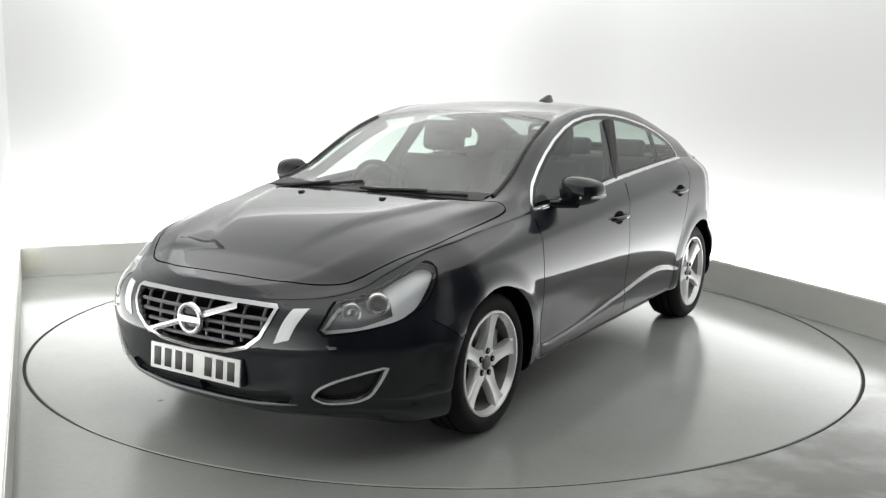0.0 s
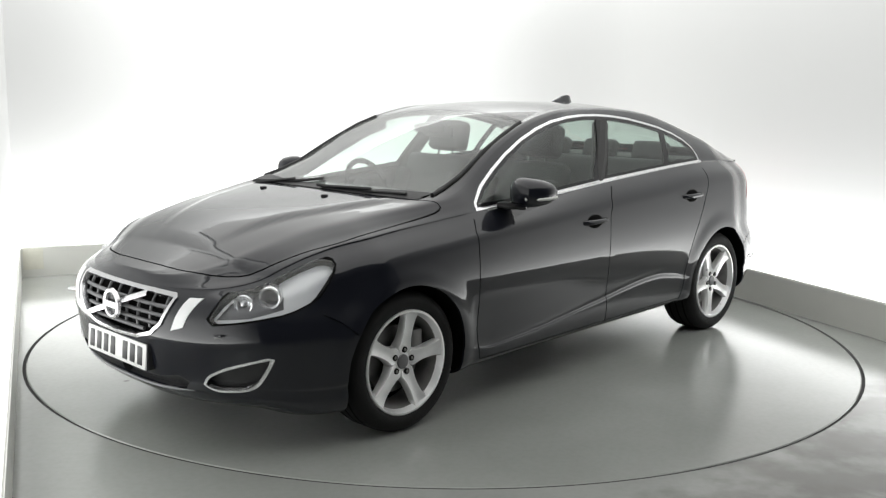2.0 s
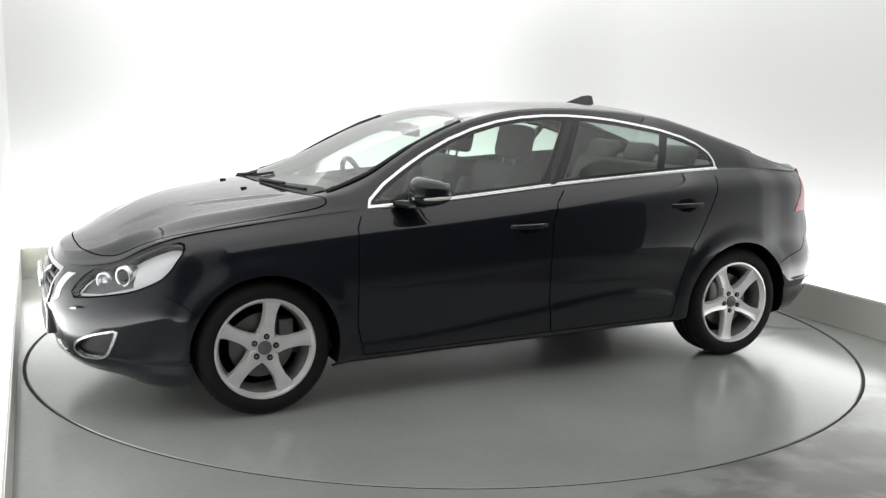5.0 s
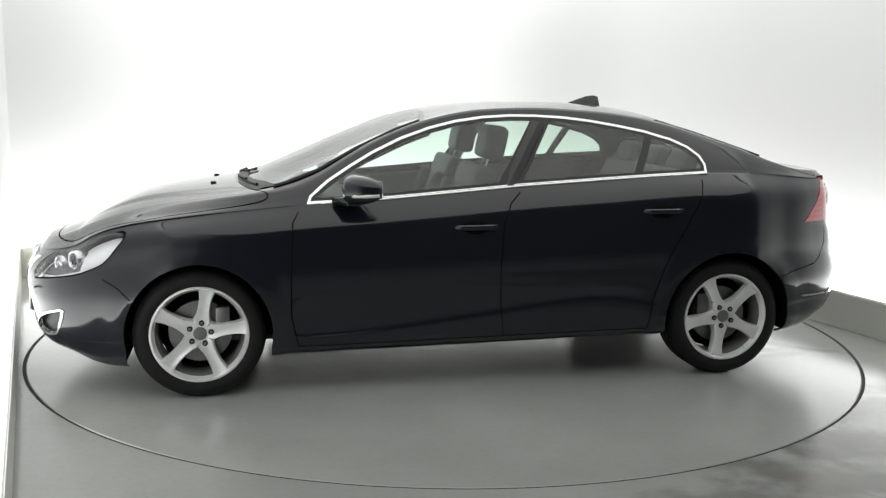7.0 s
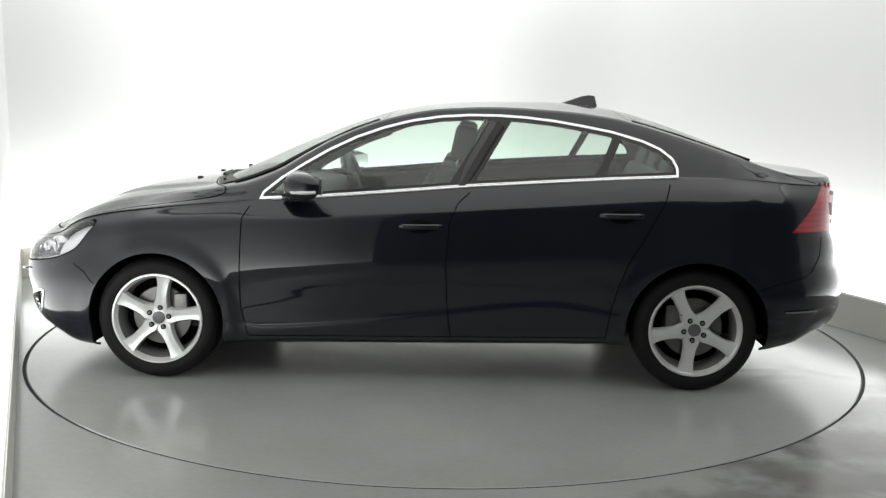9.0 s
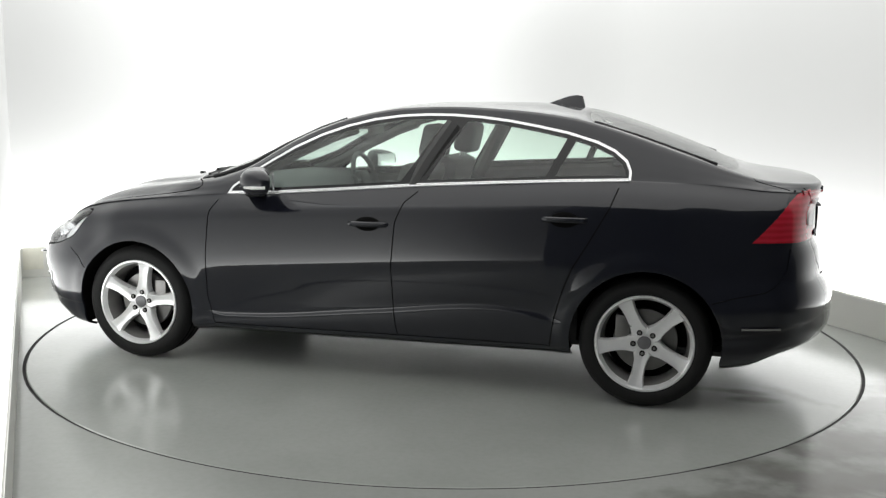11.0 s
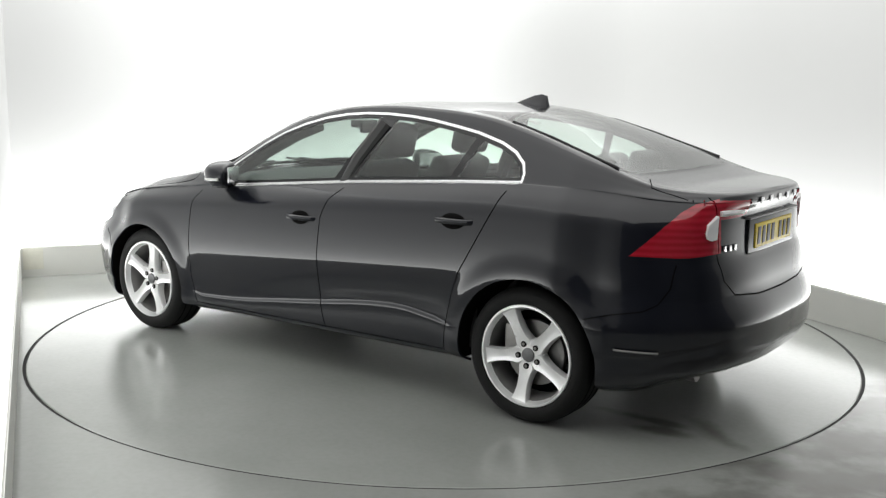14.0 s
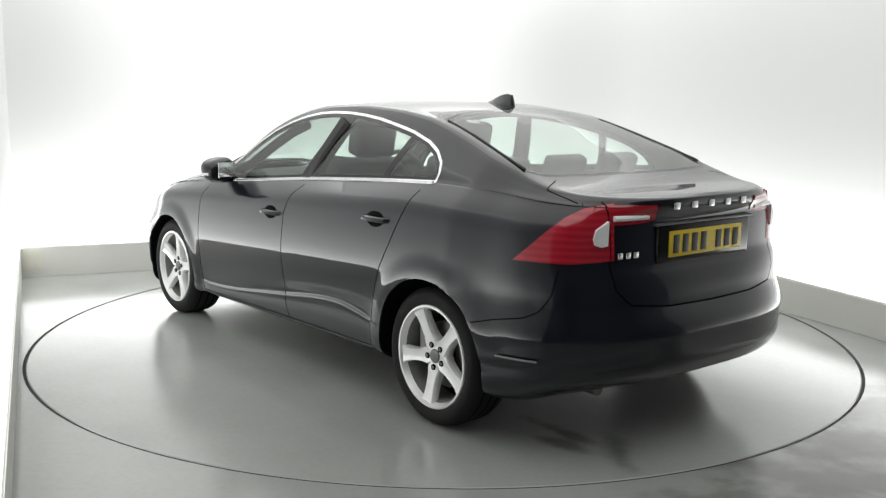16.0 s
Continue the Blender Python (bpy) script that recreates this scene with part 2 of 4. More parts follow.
# ---------------------------------------------------------------- mesh helpers
def mesh_from(name, verts, faces, m, smooth=False):
    me = bpy.data.meshes.new(name)
    me.from_pydata([tuple(v) for v in verts], [], faces)
    me.materials.append(m)
    if smooth:
        me.polygons.foreach_set("use_smooth", [True] * len(me.polygons))
    me.update()
    return me


def part(name, bm, m, parent, label="", smooth=True, at=None, turned=True):
    """Links a bmesh as one mesh object under a thing or under a part."""
    me = bpy.data.meshes.new(name)
    if turned:
        bmesh.ops.recalc_face_normals(bm, faces=bm.faces)
    bm.to_mesh(me)
    bm.free()
    me.materials.append(m)
    if smooth:
        me.polygons.foreach_set("use_smooth", [True] * len(me.polygons))
        me.set_sharp_from_angle(angle=radians(35))
    ob = new(name, me)
    ob.parent = parent
    if at is not None:
        ob.matrix_basis = at
    if label:
        tagged(ob, label)
    return ob


def box_bm(sx, sy, sz, bevel=0.0, at=(0, 0, 0), seg=2, m=None):
    bm = bmesh.new()
    bmesh.ops.create_cube(bm, size=1.0, matrix=Matrix.Translation(at) @ (m or Matrix()) @ Matrix.Diagonal((sx, sy, sz, 1)))
    if bevel:
        bmesh.ops.bevel(bm, geom=bm.edges[:], offset=bevel, segments=seg, affect="EDGES", profile=0.6)
    return bm


def add_bm(bm, other):
    me = bpy.data.meshes.new("tmp")
    other.to_mesh(me)
    other.free()
    bm.from_mesh(me)
    bpy.data.meshes.remove(me)
    return bm


def lathe_bm(profile, n=64, axis_y=True):
    """A closed or open profile of (radius, along) turned round the y axis."""
    bm = bmesh.new()
    rings = []
    for k in range(n):
        a = 2 * math.pi * k / n
        rings.append([bm.verts.new((r * math.cos(a), h, r * math.sin(a))) for r, h in profile])
    for k in range(n):
        p, q = rings[k], rings[(k + 1) % n]
        for i in range(len(profile) - 1):
            bm.faces.new((p[i], q[i], q[i + 1], p[i + 1]))
    return bm


def tube_bm(points, r, n=8, closed=False):
    """A round bar along a line of points."""
    bm = bmesh.new()
    pts = [Vector(p) for p in points]
    rings = []
    for i, p in enumerate(pts):
        a = pts[i - 1] if (i or closed) else p
        b = pts[(i + 1) % len(pts)] if (i < len(pts) - 1 or closed) else p
        d = (b - a).normalized()
        s = d.cross(Vector((0, 0, 1)) if abs(d.z) < 0.9 else Vector((1, 0, 0))).normalized()
        w = s.cross(d)
        rings.append([bm.verts.new(p + r * (math.cos(2 * math.pi * k / n) * s + math.sin(2 * math.pi * k / n) * w)) for k in range(n)])
    m = len(rings)
    for i in range(m if closed else m - 1):
        p, q = rings[i], rings[(i + 1) % m]
        for k in range(n):
            bm.faces.new((p[k], p[(k + 1) % n], q[(k + 1) % n], q[k]))
    if not closed:
        bm.faces.new(rings[0])
        bm.faces.new(rings[-1][::-1])
    return bm


# ---------------------------------------------------------------- the studio
# the room is turned against the view; a: towards its open side, b: towards its other long wall
RA = Vector((0.4, -0.9165, 0))
RB = Vector((0.9165, 0.4, 0))
HALF, BACK, FRONT, TALL, PLINTH = 2.5, 2.71, 6.4, 3.2, 0.24


def room(a, b, z):
    return RA * a + RB * b + Vector((0, 0, z))


def slab(name, corners, m, kind="structure", label="", category="wall", thick=0.08, up=None):
    """A wall of real thickness from four corners; up points away from the room."""
    bm = bmesh.new()
    c = [Vector(v) for v in corners]
    f = bm.faces.new([bm.verts.new(v) for v in c])
    r = bmesh.ops.extrude_face_region(bm, geom=[f])
    bmesh.ops.translate(bm, verts=[v for v in r["geom"] if isinstance(v, bmesh.types.BMVert)], vec=Vector(up) * thick)
    me = bpy.data.meshes.new(name)
    bmesh.ops.recalc_face_normals(bm, faces=bm.faces)
    bm.to_mesh(me)
    bm.free()
    me.materials.append(m)
    return tagged(new(name, me), label, category, kind=kind)


def build_room():
    # floor with the round opening for the turntable
    n = 128
    verts, faces = [], []
    ri = TABLE_R + 0.008
    for k in range(n):
        a = 2 * math.pi * k / n
        d = Vector((math.cos(a), math.sin(a), 0))
        verts.append(d * ri)
        verts.append(d * ri + Vector((0, 0, -0.05)))
        # outer edge on the room's rectangle
        da, db = d.dot(RA), d.dot(RB)
        s = min((FRONT if da > 0 else BACK + 0.06) / max(abs(da), 1e-6), (HALF + 0.06) / max(abs(db), 1e-6))
        verts.append(d * s)
    # the four corners belong to the outline too
    for k in range(n):
        a, b = 3 * k, 3 * ((k + 1) % n)
        faces.append((a, a + 2, b + 2, b))
        faces.append((a + 1, a, b, b + 1))
    fl = mesh_from("floor", verts, faces, M_FLOOR)
    bm = bmesh.new()
    bm.from_mesh(fl)
    for ca, cb in ((FRONT, HALF + 0.06), (FRONT, -HALF - 0.06), (-BACK - 0.06, HALF + 0.06), (-BACK - 0.06, -HALF - 0.06)):
        p = room(ca, cb, 0)
        bm.verts.ensure_lookup_table()
        # fill the small triangle left in each corner
        outer = sorted([v for i, v in enumerate(bm.verts) if i < 3 * n and i % 3 == 2], key=lambda v: (v.co - p).length)[:2]
        bm.faces.new((outer[0], outer[1], bm.verts.new(p)))
    bmesh.ops.recalc_face_normals(bm, faces=bm.faces)
    bm.to_mesh(fl)
    bm.free()
    tagged(new("floor", fl), "pale grey painted studio floor, glossy and stained", "floor", kind="structure")
    slab("ground", [room(FRONT + 1, -HALF - 1, -0.055), room(FRONT + 1, HALF + 1, -0.055), room(-BACK - 1, HALF + 1, -0.055), room(-BACK - 1, -HALF - 1, -0.055)],
         M_GAP, up=(0, 0, -1), label="dark pit floor under the turntable", category="ground")
    # plinths: low painted boards that stand proud of the lit fabric
    def board(name, p, q, out, label):
        bm = bmesh.new()
        t = out * 0.05
        pts = [p, q, q + t, p + t]
        lo = [bm.verts.new((v.x, v.y, 0.0)) for v in pts]
        hi = [bm.verts.new((v.x, v.y, PLINTH)) for v in pts]
        bm.faces.new(lo[::-1])
        bm.faces.new(hi)
        for i in range(4):
            bm.faces.new((lo[i], lo[(i + 1) % 4], hi[(i + 1) % 4], hi[i]))
        bmesh.ops.bevel(bm, geom=[e for e in bm.edges if e.verts[0].co.z > 0.1 and e.verts[1].co.z > 0.1], offset=0.008, segments=2, affect="EDGES")
        me = bpy.data.meshes.new(name)
        bmesh.ops.recalc_face_normals(bm, faces=bm.faces)
        bm.to_mesh(me)
        bm.free()
        me.materials.append(M_PLINTH)
        tagged(new(name, me), label, "plinth", kind="structure")
    board("baseboard_back", room(-BACK, -HALF, 0), room(-BACK, HALF, 0), -RA, "cream-grey painted board along the foot of the back wall")
    board("baseboard_left", room(-BACK - 0.05, -HALF, 0), room(FRONT_L, -HALF, 0), -RB, "cream-grey painted board along the foot of the side wall")
    board("baseboard_right", room(-BACK - 0.05, HALF, 0), room(FRONT_R, HALF, 0), RB, "cream-grey painted board along the foot of the side wall")
    # an old yellowish mark where the boards meet
    mark = box_bm(0.15, 0.004, 0.17, 0.0015)
    me = bpy.data.meshes.new("plinth_mark")
    mark.to_mesh(me)
    mark.free()
    me.materials.append(M_MARK)
    ob = tagged(new("plinth_mark", me), "faded yellowish mark on the plinth board", "mark", kind="structure")
    ob.matrix_basis = Matrix.Translation(room(-BACK + 0.002, -HALF + 0.09, 0.145)) @ pose(0, 0, 0, 0, 0, math.degrees(math.atan2(RB.y, RB.x)))
    w = 0.03
    lab = "white backlit fabric studio wall above a low plinth"
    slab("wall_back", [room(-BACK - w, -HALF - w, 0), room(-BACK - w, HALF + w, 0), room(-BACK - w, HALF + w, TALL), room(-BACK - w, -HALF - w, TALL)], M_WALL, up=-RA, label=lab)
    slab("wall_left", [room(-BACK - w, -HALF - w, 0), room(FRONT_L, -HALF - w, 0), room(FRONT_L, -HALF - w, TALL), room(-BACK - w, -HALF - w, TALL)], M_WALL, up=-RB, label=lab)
    # added out of view, so the flank reflects dark past the fabric
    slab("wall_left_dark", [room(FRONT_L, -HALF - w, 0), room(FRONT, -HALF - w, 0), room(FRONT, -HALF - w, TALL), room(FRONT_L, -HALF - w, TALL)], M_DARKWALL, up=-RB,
         label="added dark wall out of view, darkens reflections beyond the lit fabric")
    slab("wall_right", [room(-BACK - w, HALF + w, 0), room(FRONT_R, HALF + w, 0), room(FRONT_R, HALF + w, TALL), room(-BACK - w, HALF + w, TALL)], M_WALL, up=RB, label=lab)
    # the fabric runs round the far corner in a soft curve
    rad, n = 0.9, 14
    bm = bmesh.new()
    ca, cb = -BACK - w + rad, HALF + w - rad
    cols = []
    for k in range(n + 1):
        g = radians(90 * k / n)
        pa, pb = ca - rad * math.cos(g) , cb + rad * math.sin(g)
        cols.append([bm.verts.new(room(pa + 0.001, pb - 0.001, z)) for z in (PLINTH, TALL)] +
                    [bm.verts.new(room(pa - 0.02 * math.cos(g), pb + 0.02 * math.sin(g), z)) for z in (TALL, PLINTH)])
    for p, q in zip(cols, cols[1:]):
        for i in range(4):
            bm.faces.new((p[i], p[(i + 1) % 4], q[(i + 1) % 4], q[i]))
    me = bpy.data.meshes.new("wall_cove")
    bmesh.ops.recalc_face_normals(bm, faces=bm.faces)
    bm.to_mesh(me)
    bm.free()
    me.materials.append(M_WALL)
    me.polygons.foreach_set("use_smooth", [True] * len(me.polygons))
    me.set_sharp_from_angle(angle=radians(35))
    tagged(new("wall_cove", me), "white backlit fabric curving round the corner", "wall", kind="structure")
    slab("baseboard_corner", [room(-BACK, HALF, PLINTH), room(-BACK + rad, HALF, PLINTH), room(-BACK, HALF - rad, PLINTH), room(-BACK - 0.01, HALF - 0.01, PLINTH)], M_PLINTH, up=(0, 0, -1), thick=0.01,
         label="cream-grey painted corner shelf of the plinth", category="plinth")
    # added out of view on this side and behind the camera, for dark reflections
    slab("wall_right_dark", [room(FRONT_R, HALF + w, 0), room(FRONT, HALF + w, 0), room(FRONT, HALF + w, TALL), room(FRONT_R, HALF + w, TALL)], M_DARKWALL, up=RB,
         label="added dark wall out of view, darkens reflections beyond the lit fabric")
    slab("wall_front", [room(FRONT, -HALF - w, 0), room(FRONT, HALF + w, 0), room(FRONT, HALF + w, TALL), room(FRONT, -HALF - w, TALL)], M_DARKWALL, up=RA,
         label="added dark wall out of view behind the camera, for reflections")
    slab("ceiling", [room(-BACK - 0.1, -HALF - 0.1, TALL), room(FRONT, -HALF - 0.1, TALL), room(FRONT, HALF + 0.1, TALL), room(-BACK - 0.1, HALF + 0.1, TALL)], M_CEIL,
         up=(0, 0, 1), label="pale painted studio ceiling", category="ceiling")
    # one stretched luminous ceiling over the whole lit bay
    a, b, la, lb = LIGHT_CEILING
    root = tagged(new("ceiling_light"), "broad stretched white light ceiling, lit", "ceiling light")
    root.matrix_basis = Matrix.Translation(room(a, b, TALL - 0.03)) @ pose(0, 0, 0, 0, 0, math.degrees(math.atan2(RA.y, RA.x)))
    part("frame", box_bm(la + 0.06, lb + 0.06, 0.05, 0.006), M_PLASTIC, root)
    part("diffuser", box_bm(la, lb, 0.012, 0.003, at=(0, 0, -0.03)), M_PANEL, root, "glowing white diffuser")


FRONT_L, FRONT_R = 3.6, 3.6
LIGHT_CEILING = (0.9, 0.0, 7.1, 4.9)


def build_turntable():
    root = tagged(new("turntable"), "round pale grey painted turntable set flush in the floor", "turntable")
    prof = [(0.001, 0.0), (1.0, 0.0), (TABLE_R - 0.014, 0.0), (TABLE_R - 0.009, -0.004), (TABLE_R - 0.009, -0.045), (0.001, -0.045)]
    bm = lathe_bm(prof, 160)
    bmesh.ops.rotate(bm, verts=bm.verts, matrix=Matrix.Rotation(radians(90), 3, "X"))
    part("deck", bm, M_DECK, root)
    # black ring laid in the open gap, in place of the shade there
    seal = lathe_bm([(TABLE_R - 0.010, -0.004), (TABLE_R + 0.007, -0.004), (TABLE_R + 0.007, -0.03), (TABLE_R - 0.010, -0.03), (TABLE_R - 0.010, -0.004)], 160)
    bmesh.ops.rotate(seal, verts=seal.verts, matrix=Matrix.Rotation(radians(90), 3, "X"))
    part("gap_shade_ring", seal, M_RUBBER, root, "black ring standing in for the shade in the edge gap")
    return root


# ---------------------------------------------------------------- the car's skin
def curve(pts):
    """A smooth monotone curve through (x, value) pairs."""
    pts = sorted(pts)
    x = np.array([p[0] for p in pts], float)
    y = np.array([p[1] for p in pts], float)
    h = np.diff(x)
    d = np.diff(y) / h
    m = np.zeros(len(x))
    m[0], m[-1] = d[0], d[-1]
    for i in range(1, len(x) - 1):
        if d[i - 1] * d[i] > 0:
            w1, w2 = 2 * h[i] + h[i - 1], h[i] + 2 * h[i - 1]
            m[i] = (w1 + w2) / (w1 / d[i - 1] + w2 / d[i])

    def at(q):
        q = min(max(q, x[0]), x[-1])
        i = min(int(np.searchsorted(x, q, side="right")) - 1, len(h) - 1)
        t = (q - x[i]) / h[i]
        return float(y[i] * (1 + 2 * t) * (1 - t) ** 2 + m[i] * h[i] * t * (1 - t) ** 2 + y[i + 1] * t * t * (3 - 2 * t) + m[i + 1] * h[i] * t * t * (t - 1))
    return at


WHEEL_X, HUB_Z = 1.388, 0.32
z_low = curve([(2.35, .212), (2.2, .203), (2.09, .192), (1.94, .160), (1.8, .145), (1.0, .178), (0, .2), (-1.05, .217), (-1.75, .205), (-1.89, .215), (-2.1, .27), (-2.27, .33)])
z_belt = curve([(2.35, .672), (2.2, .69), (2.10, .715), (2.04, .738), (1.97, .772), (1.84, .818), (1.69, .848), (1.39, .888), (1.1, .915), (.87, .936), (.567, .957), (.279, .981), (-.227, 1.026),
                (-.647, 1.054), (-1.258, 1.089), (-1.5, 1.085), (-1.8, 1.068), (-2.0, 1.056), (-2.3, 1.045)])
f_belt = curve([(2.35, .86), (1.6, .855), (1.1, .88), (.87, .89), (0, .885), (-1.26, .865), (-1.6, .86), (-2.27, .86)])
z_rail = curve([(2.35, .700), (2.2, .742), (2.04, .805), (1.83, .868), (1.69, .902), (1.4, .950), (1.1, .995), (.97, 1.014), (.82, 1.065), (.64, 1.168), (.52, 1.235), (.374, 1.300),
                (.227, 1.350), (.08, 1.385), (-.066, 1.407), (-.36, 1.420), (-.657, 1.408), (-.956, 1.376), (-1.107, 1.343), (-1.26, 1.301), (-1.433, 1.248), (-1.6, 1.196),
                (-1.78, 1.143), (-1.95, 1.108), (-2.3, 1.082)])
f_rail = curve([(2.35, .62), (1.7, .66), (1.4, .70), (1.1, .775), (.95, .79), (.82, .765), (.64, .73), (.374, .695), (.08, .665), (-.36, .655), (-.956, .66), (-1.26, .685),
                (-1.6, .73), (-1.95, .765), (-2.27, .78)])
z_mid = curve([(2.35, .705), (2.26, .736), (2.09, .803), (1.92, .868), (1.75, .921), (1.58, .958), (1.3, .997), (1.2, 1.008), (1.0, 1.095), (.8, 1.185), (.6, 1.268), (.4, 1.342),
               (.2, 1.402), (0, 1.438), (-.25, 1.457), (-.586, 1.458), (-.75, 1.454), (-.92, 1.438), (-1.09, 1.405), (-1.26, 1.356), (-1.43, 1.298), (-1.6, 1.236),
               (-1.76, 1.170), (-1.9, 1.128), (-2.05, 1.104), (-2.3, 1.092)])
z_crest = curve([(1.2, .27), (.97, .28), (.6, .30), (0, .365), (-.65, .43), (-.85, .41), (-1.1, .36)])
back_f = curve([(.2, .10), (.25, .055), (.30, .03), (.42, .012), (.50, .0), (.58, .006), (.64, .03), (.70, .075), (.75, .10), (1.0, .10)])
back_r = curve([(.2, .16), (.28, .10), (.34, .03), (.42, .0), (.52, .0), (.555, .010), (.60, .034), (.645, .060), (.70, .070), (.77, .092), (.815, .114), (.97, .118), (1.0, .114), (1.05, .090), (1.075, .088), (1.10, .112), (1.3, .12)])
FX, FL, FW = 1.6, .695, .92
RX, RL, RW = -1.55, .745, .925


def half_width(x):
    if x > FX:
        return FW * max(0, 1 - ((x - FX) / FL) ** 2.3) ** (1 / 2.8)
    if x < RX:
        return RW * max(0, 1 - ((RX - x) / RL) ** 2.8) ** (1 / 3.0)
    return curve_w(x)


curve_w = curve([(RX, RW), (-1.0, .931), (0, .928), (.9, .922), (FX, FW)])


def flare(x, z):
    """How far the skin stands out round the wheel arches."""
    o = 0
    for cx, r in ((WHEEL_X, .352), (-WHEEL_X, .368)):
        d = math.hypot(x - cx, z - HUB_Z)
        t = min(1, max(0, (r + .105 - d) / .085))
        o += .014 * t * t * (3 - 2 * t)
    return o


def ease(t):
    t = min(1, max(0, t))
    return t * t * (3 - 2 * t)


def drawn_in(x, z):
    """The upper corners of nose and tail draw in a little."""
    up = ease((z - .50) / .18)
    if x > 1.5:
        return 1 - .045 * up * ease((x - 1.5) / .22) * ease((2.2 - x) / .25)
    return 1 - .05 * up * ease((-1.5 - x) / .25) * ease((x + 2.2) / .25)


def ridge(x, y):
    """The raised middle of the hood, between two creases that run together towards the grille."""
    line = .56 - (x - 1.15) * .355
    return .011 * ease((line - abs(y)) / .06 + .5) * ease((x - 1.12) / .12) * ease((2.12 - x) / .45)


def section(x, w):
    """Half a cross-section as control points (y, z), from the sill over the side and the roof to the middle."""
    zb, zB, zR, zM = z_low(x), z_belt(x), z_rail(x), z_mid(x)
    H = zB - zb
    yB, yR = w * f_belt(x), w * f_rail(x)
    mid = min(1, max(0, (1.12 - abs(x + .02)) / .25))           # doors only
    zc = z_crest(x) if mid > 0 else zb + .2 * H
    p = [(w * .86, zb), (w * .945, zb + .035 * H / .8)]
    zc = zb + .2 * H + mid * (zc - zb - .2 * H)
    p += [(w * .972, zb + .55 * (zc - zb)), (w * (.975 + .007 * mid), zc), (w * (.985 - .009 * mid), zc + .04 * H), (w * (.993 - .006 * mid), zb + .36 * H),
          (w * 1.0, zb + .52 * H), (w * .997, zb + .66 * H), (w * .985, zb + .80 * H), (w * .972, zb + .875 * H), (w * .938, zb + .935 * H), (yB, zB)]
    green = min(1, max(0, (zR - zB - .05) / .1))
    yg = yB - .018 * green
    p.append((yg, zB + .012 * green + (zR - zB) * .12 * (1 - green)))
    for k in (.33, .66):
        p.append((yg + (yR - yg) * k + .018 * green * 4 * k * (1 - k), zB + (zR - zB) * (k + .06 * (1 - green))))
    p.append((yR, zR))
    crown = zM - zR
    for k in (.12, .3, .55, .8):
        s = 1 - k
        p.append((yR * s, zR + crown * (1 - s ** 2.4)))
    p.append((0, zM))
    return p


SIDE_TOP = 15        # index of the rail among the control points
SUB = 5


def spline(p, sub):
    out = []
    n = len(p)
    for i in range(n - 1):
        a, b, c, d = p[max(0, i - 1)], p[i], p[i + 1], p[min(n - 1, i + 2)]
        for k in range(sub):
            t = k / sub
            out.append(tuple(.5 * ((2 * b[j]) + (c[j] - a[j]) * t + (2 * a[j] - 5 * b[j] + 4 * c[j] - d[j]) * t * t + (3 * b[j] - a[j] - 3 * c[j] + d[j]) * t ** 3) for j in (0, 1)))
    out.append(p[-1])
    return out


def place(x, y, z):
    """Moves a point of the plain loft back where the nose and the tail lean."""
    if x > 1.5:
        g = min(1, (x - 1.5) / .6)
        x -= back_f(z) * g * g
    elif x < -1.5:
        g = min(1, (-1.5 - x) / .55)
        x += back_r(z) * g * g * (1 - .55 * (y / .9) ** 2)
    return x, y, z


def skin():
    st = []
    for k in range(31):
        a = radians(90 * (1 - k / 30))
        st.append((RX - RL * math.sin(a) ** (2 / 2.8), RW * max(0, math.cos(a)) ** (2 / 3.0) if k else 0))
    for k in range(1, 150):
        x = RX + (FX - RX) * k / 150
        st.append((x, half_width(x)))
    for k in range(37):
        a = radians(90 * k / 36)
        st.append((FX + FL * math.sin(a) ** (2 / 2.3), FW * math.cos(a) ** (2 / 2.8) if k < 36 else 0))
    rows = []
    for x, w in st:
        row = []
        for j, (y, z) in enumerate(spline(section(x, w), SUB)):
            if j < 10 * SUB:
                y += flare(x, z) * min(1, w / .5)
            else:
                z += ridge(x, y)
            y *= drawn_in(x, z)
            row.append(place(x, max(0, y), z))
        rows.append(row)
    return rows


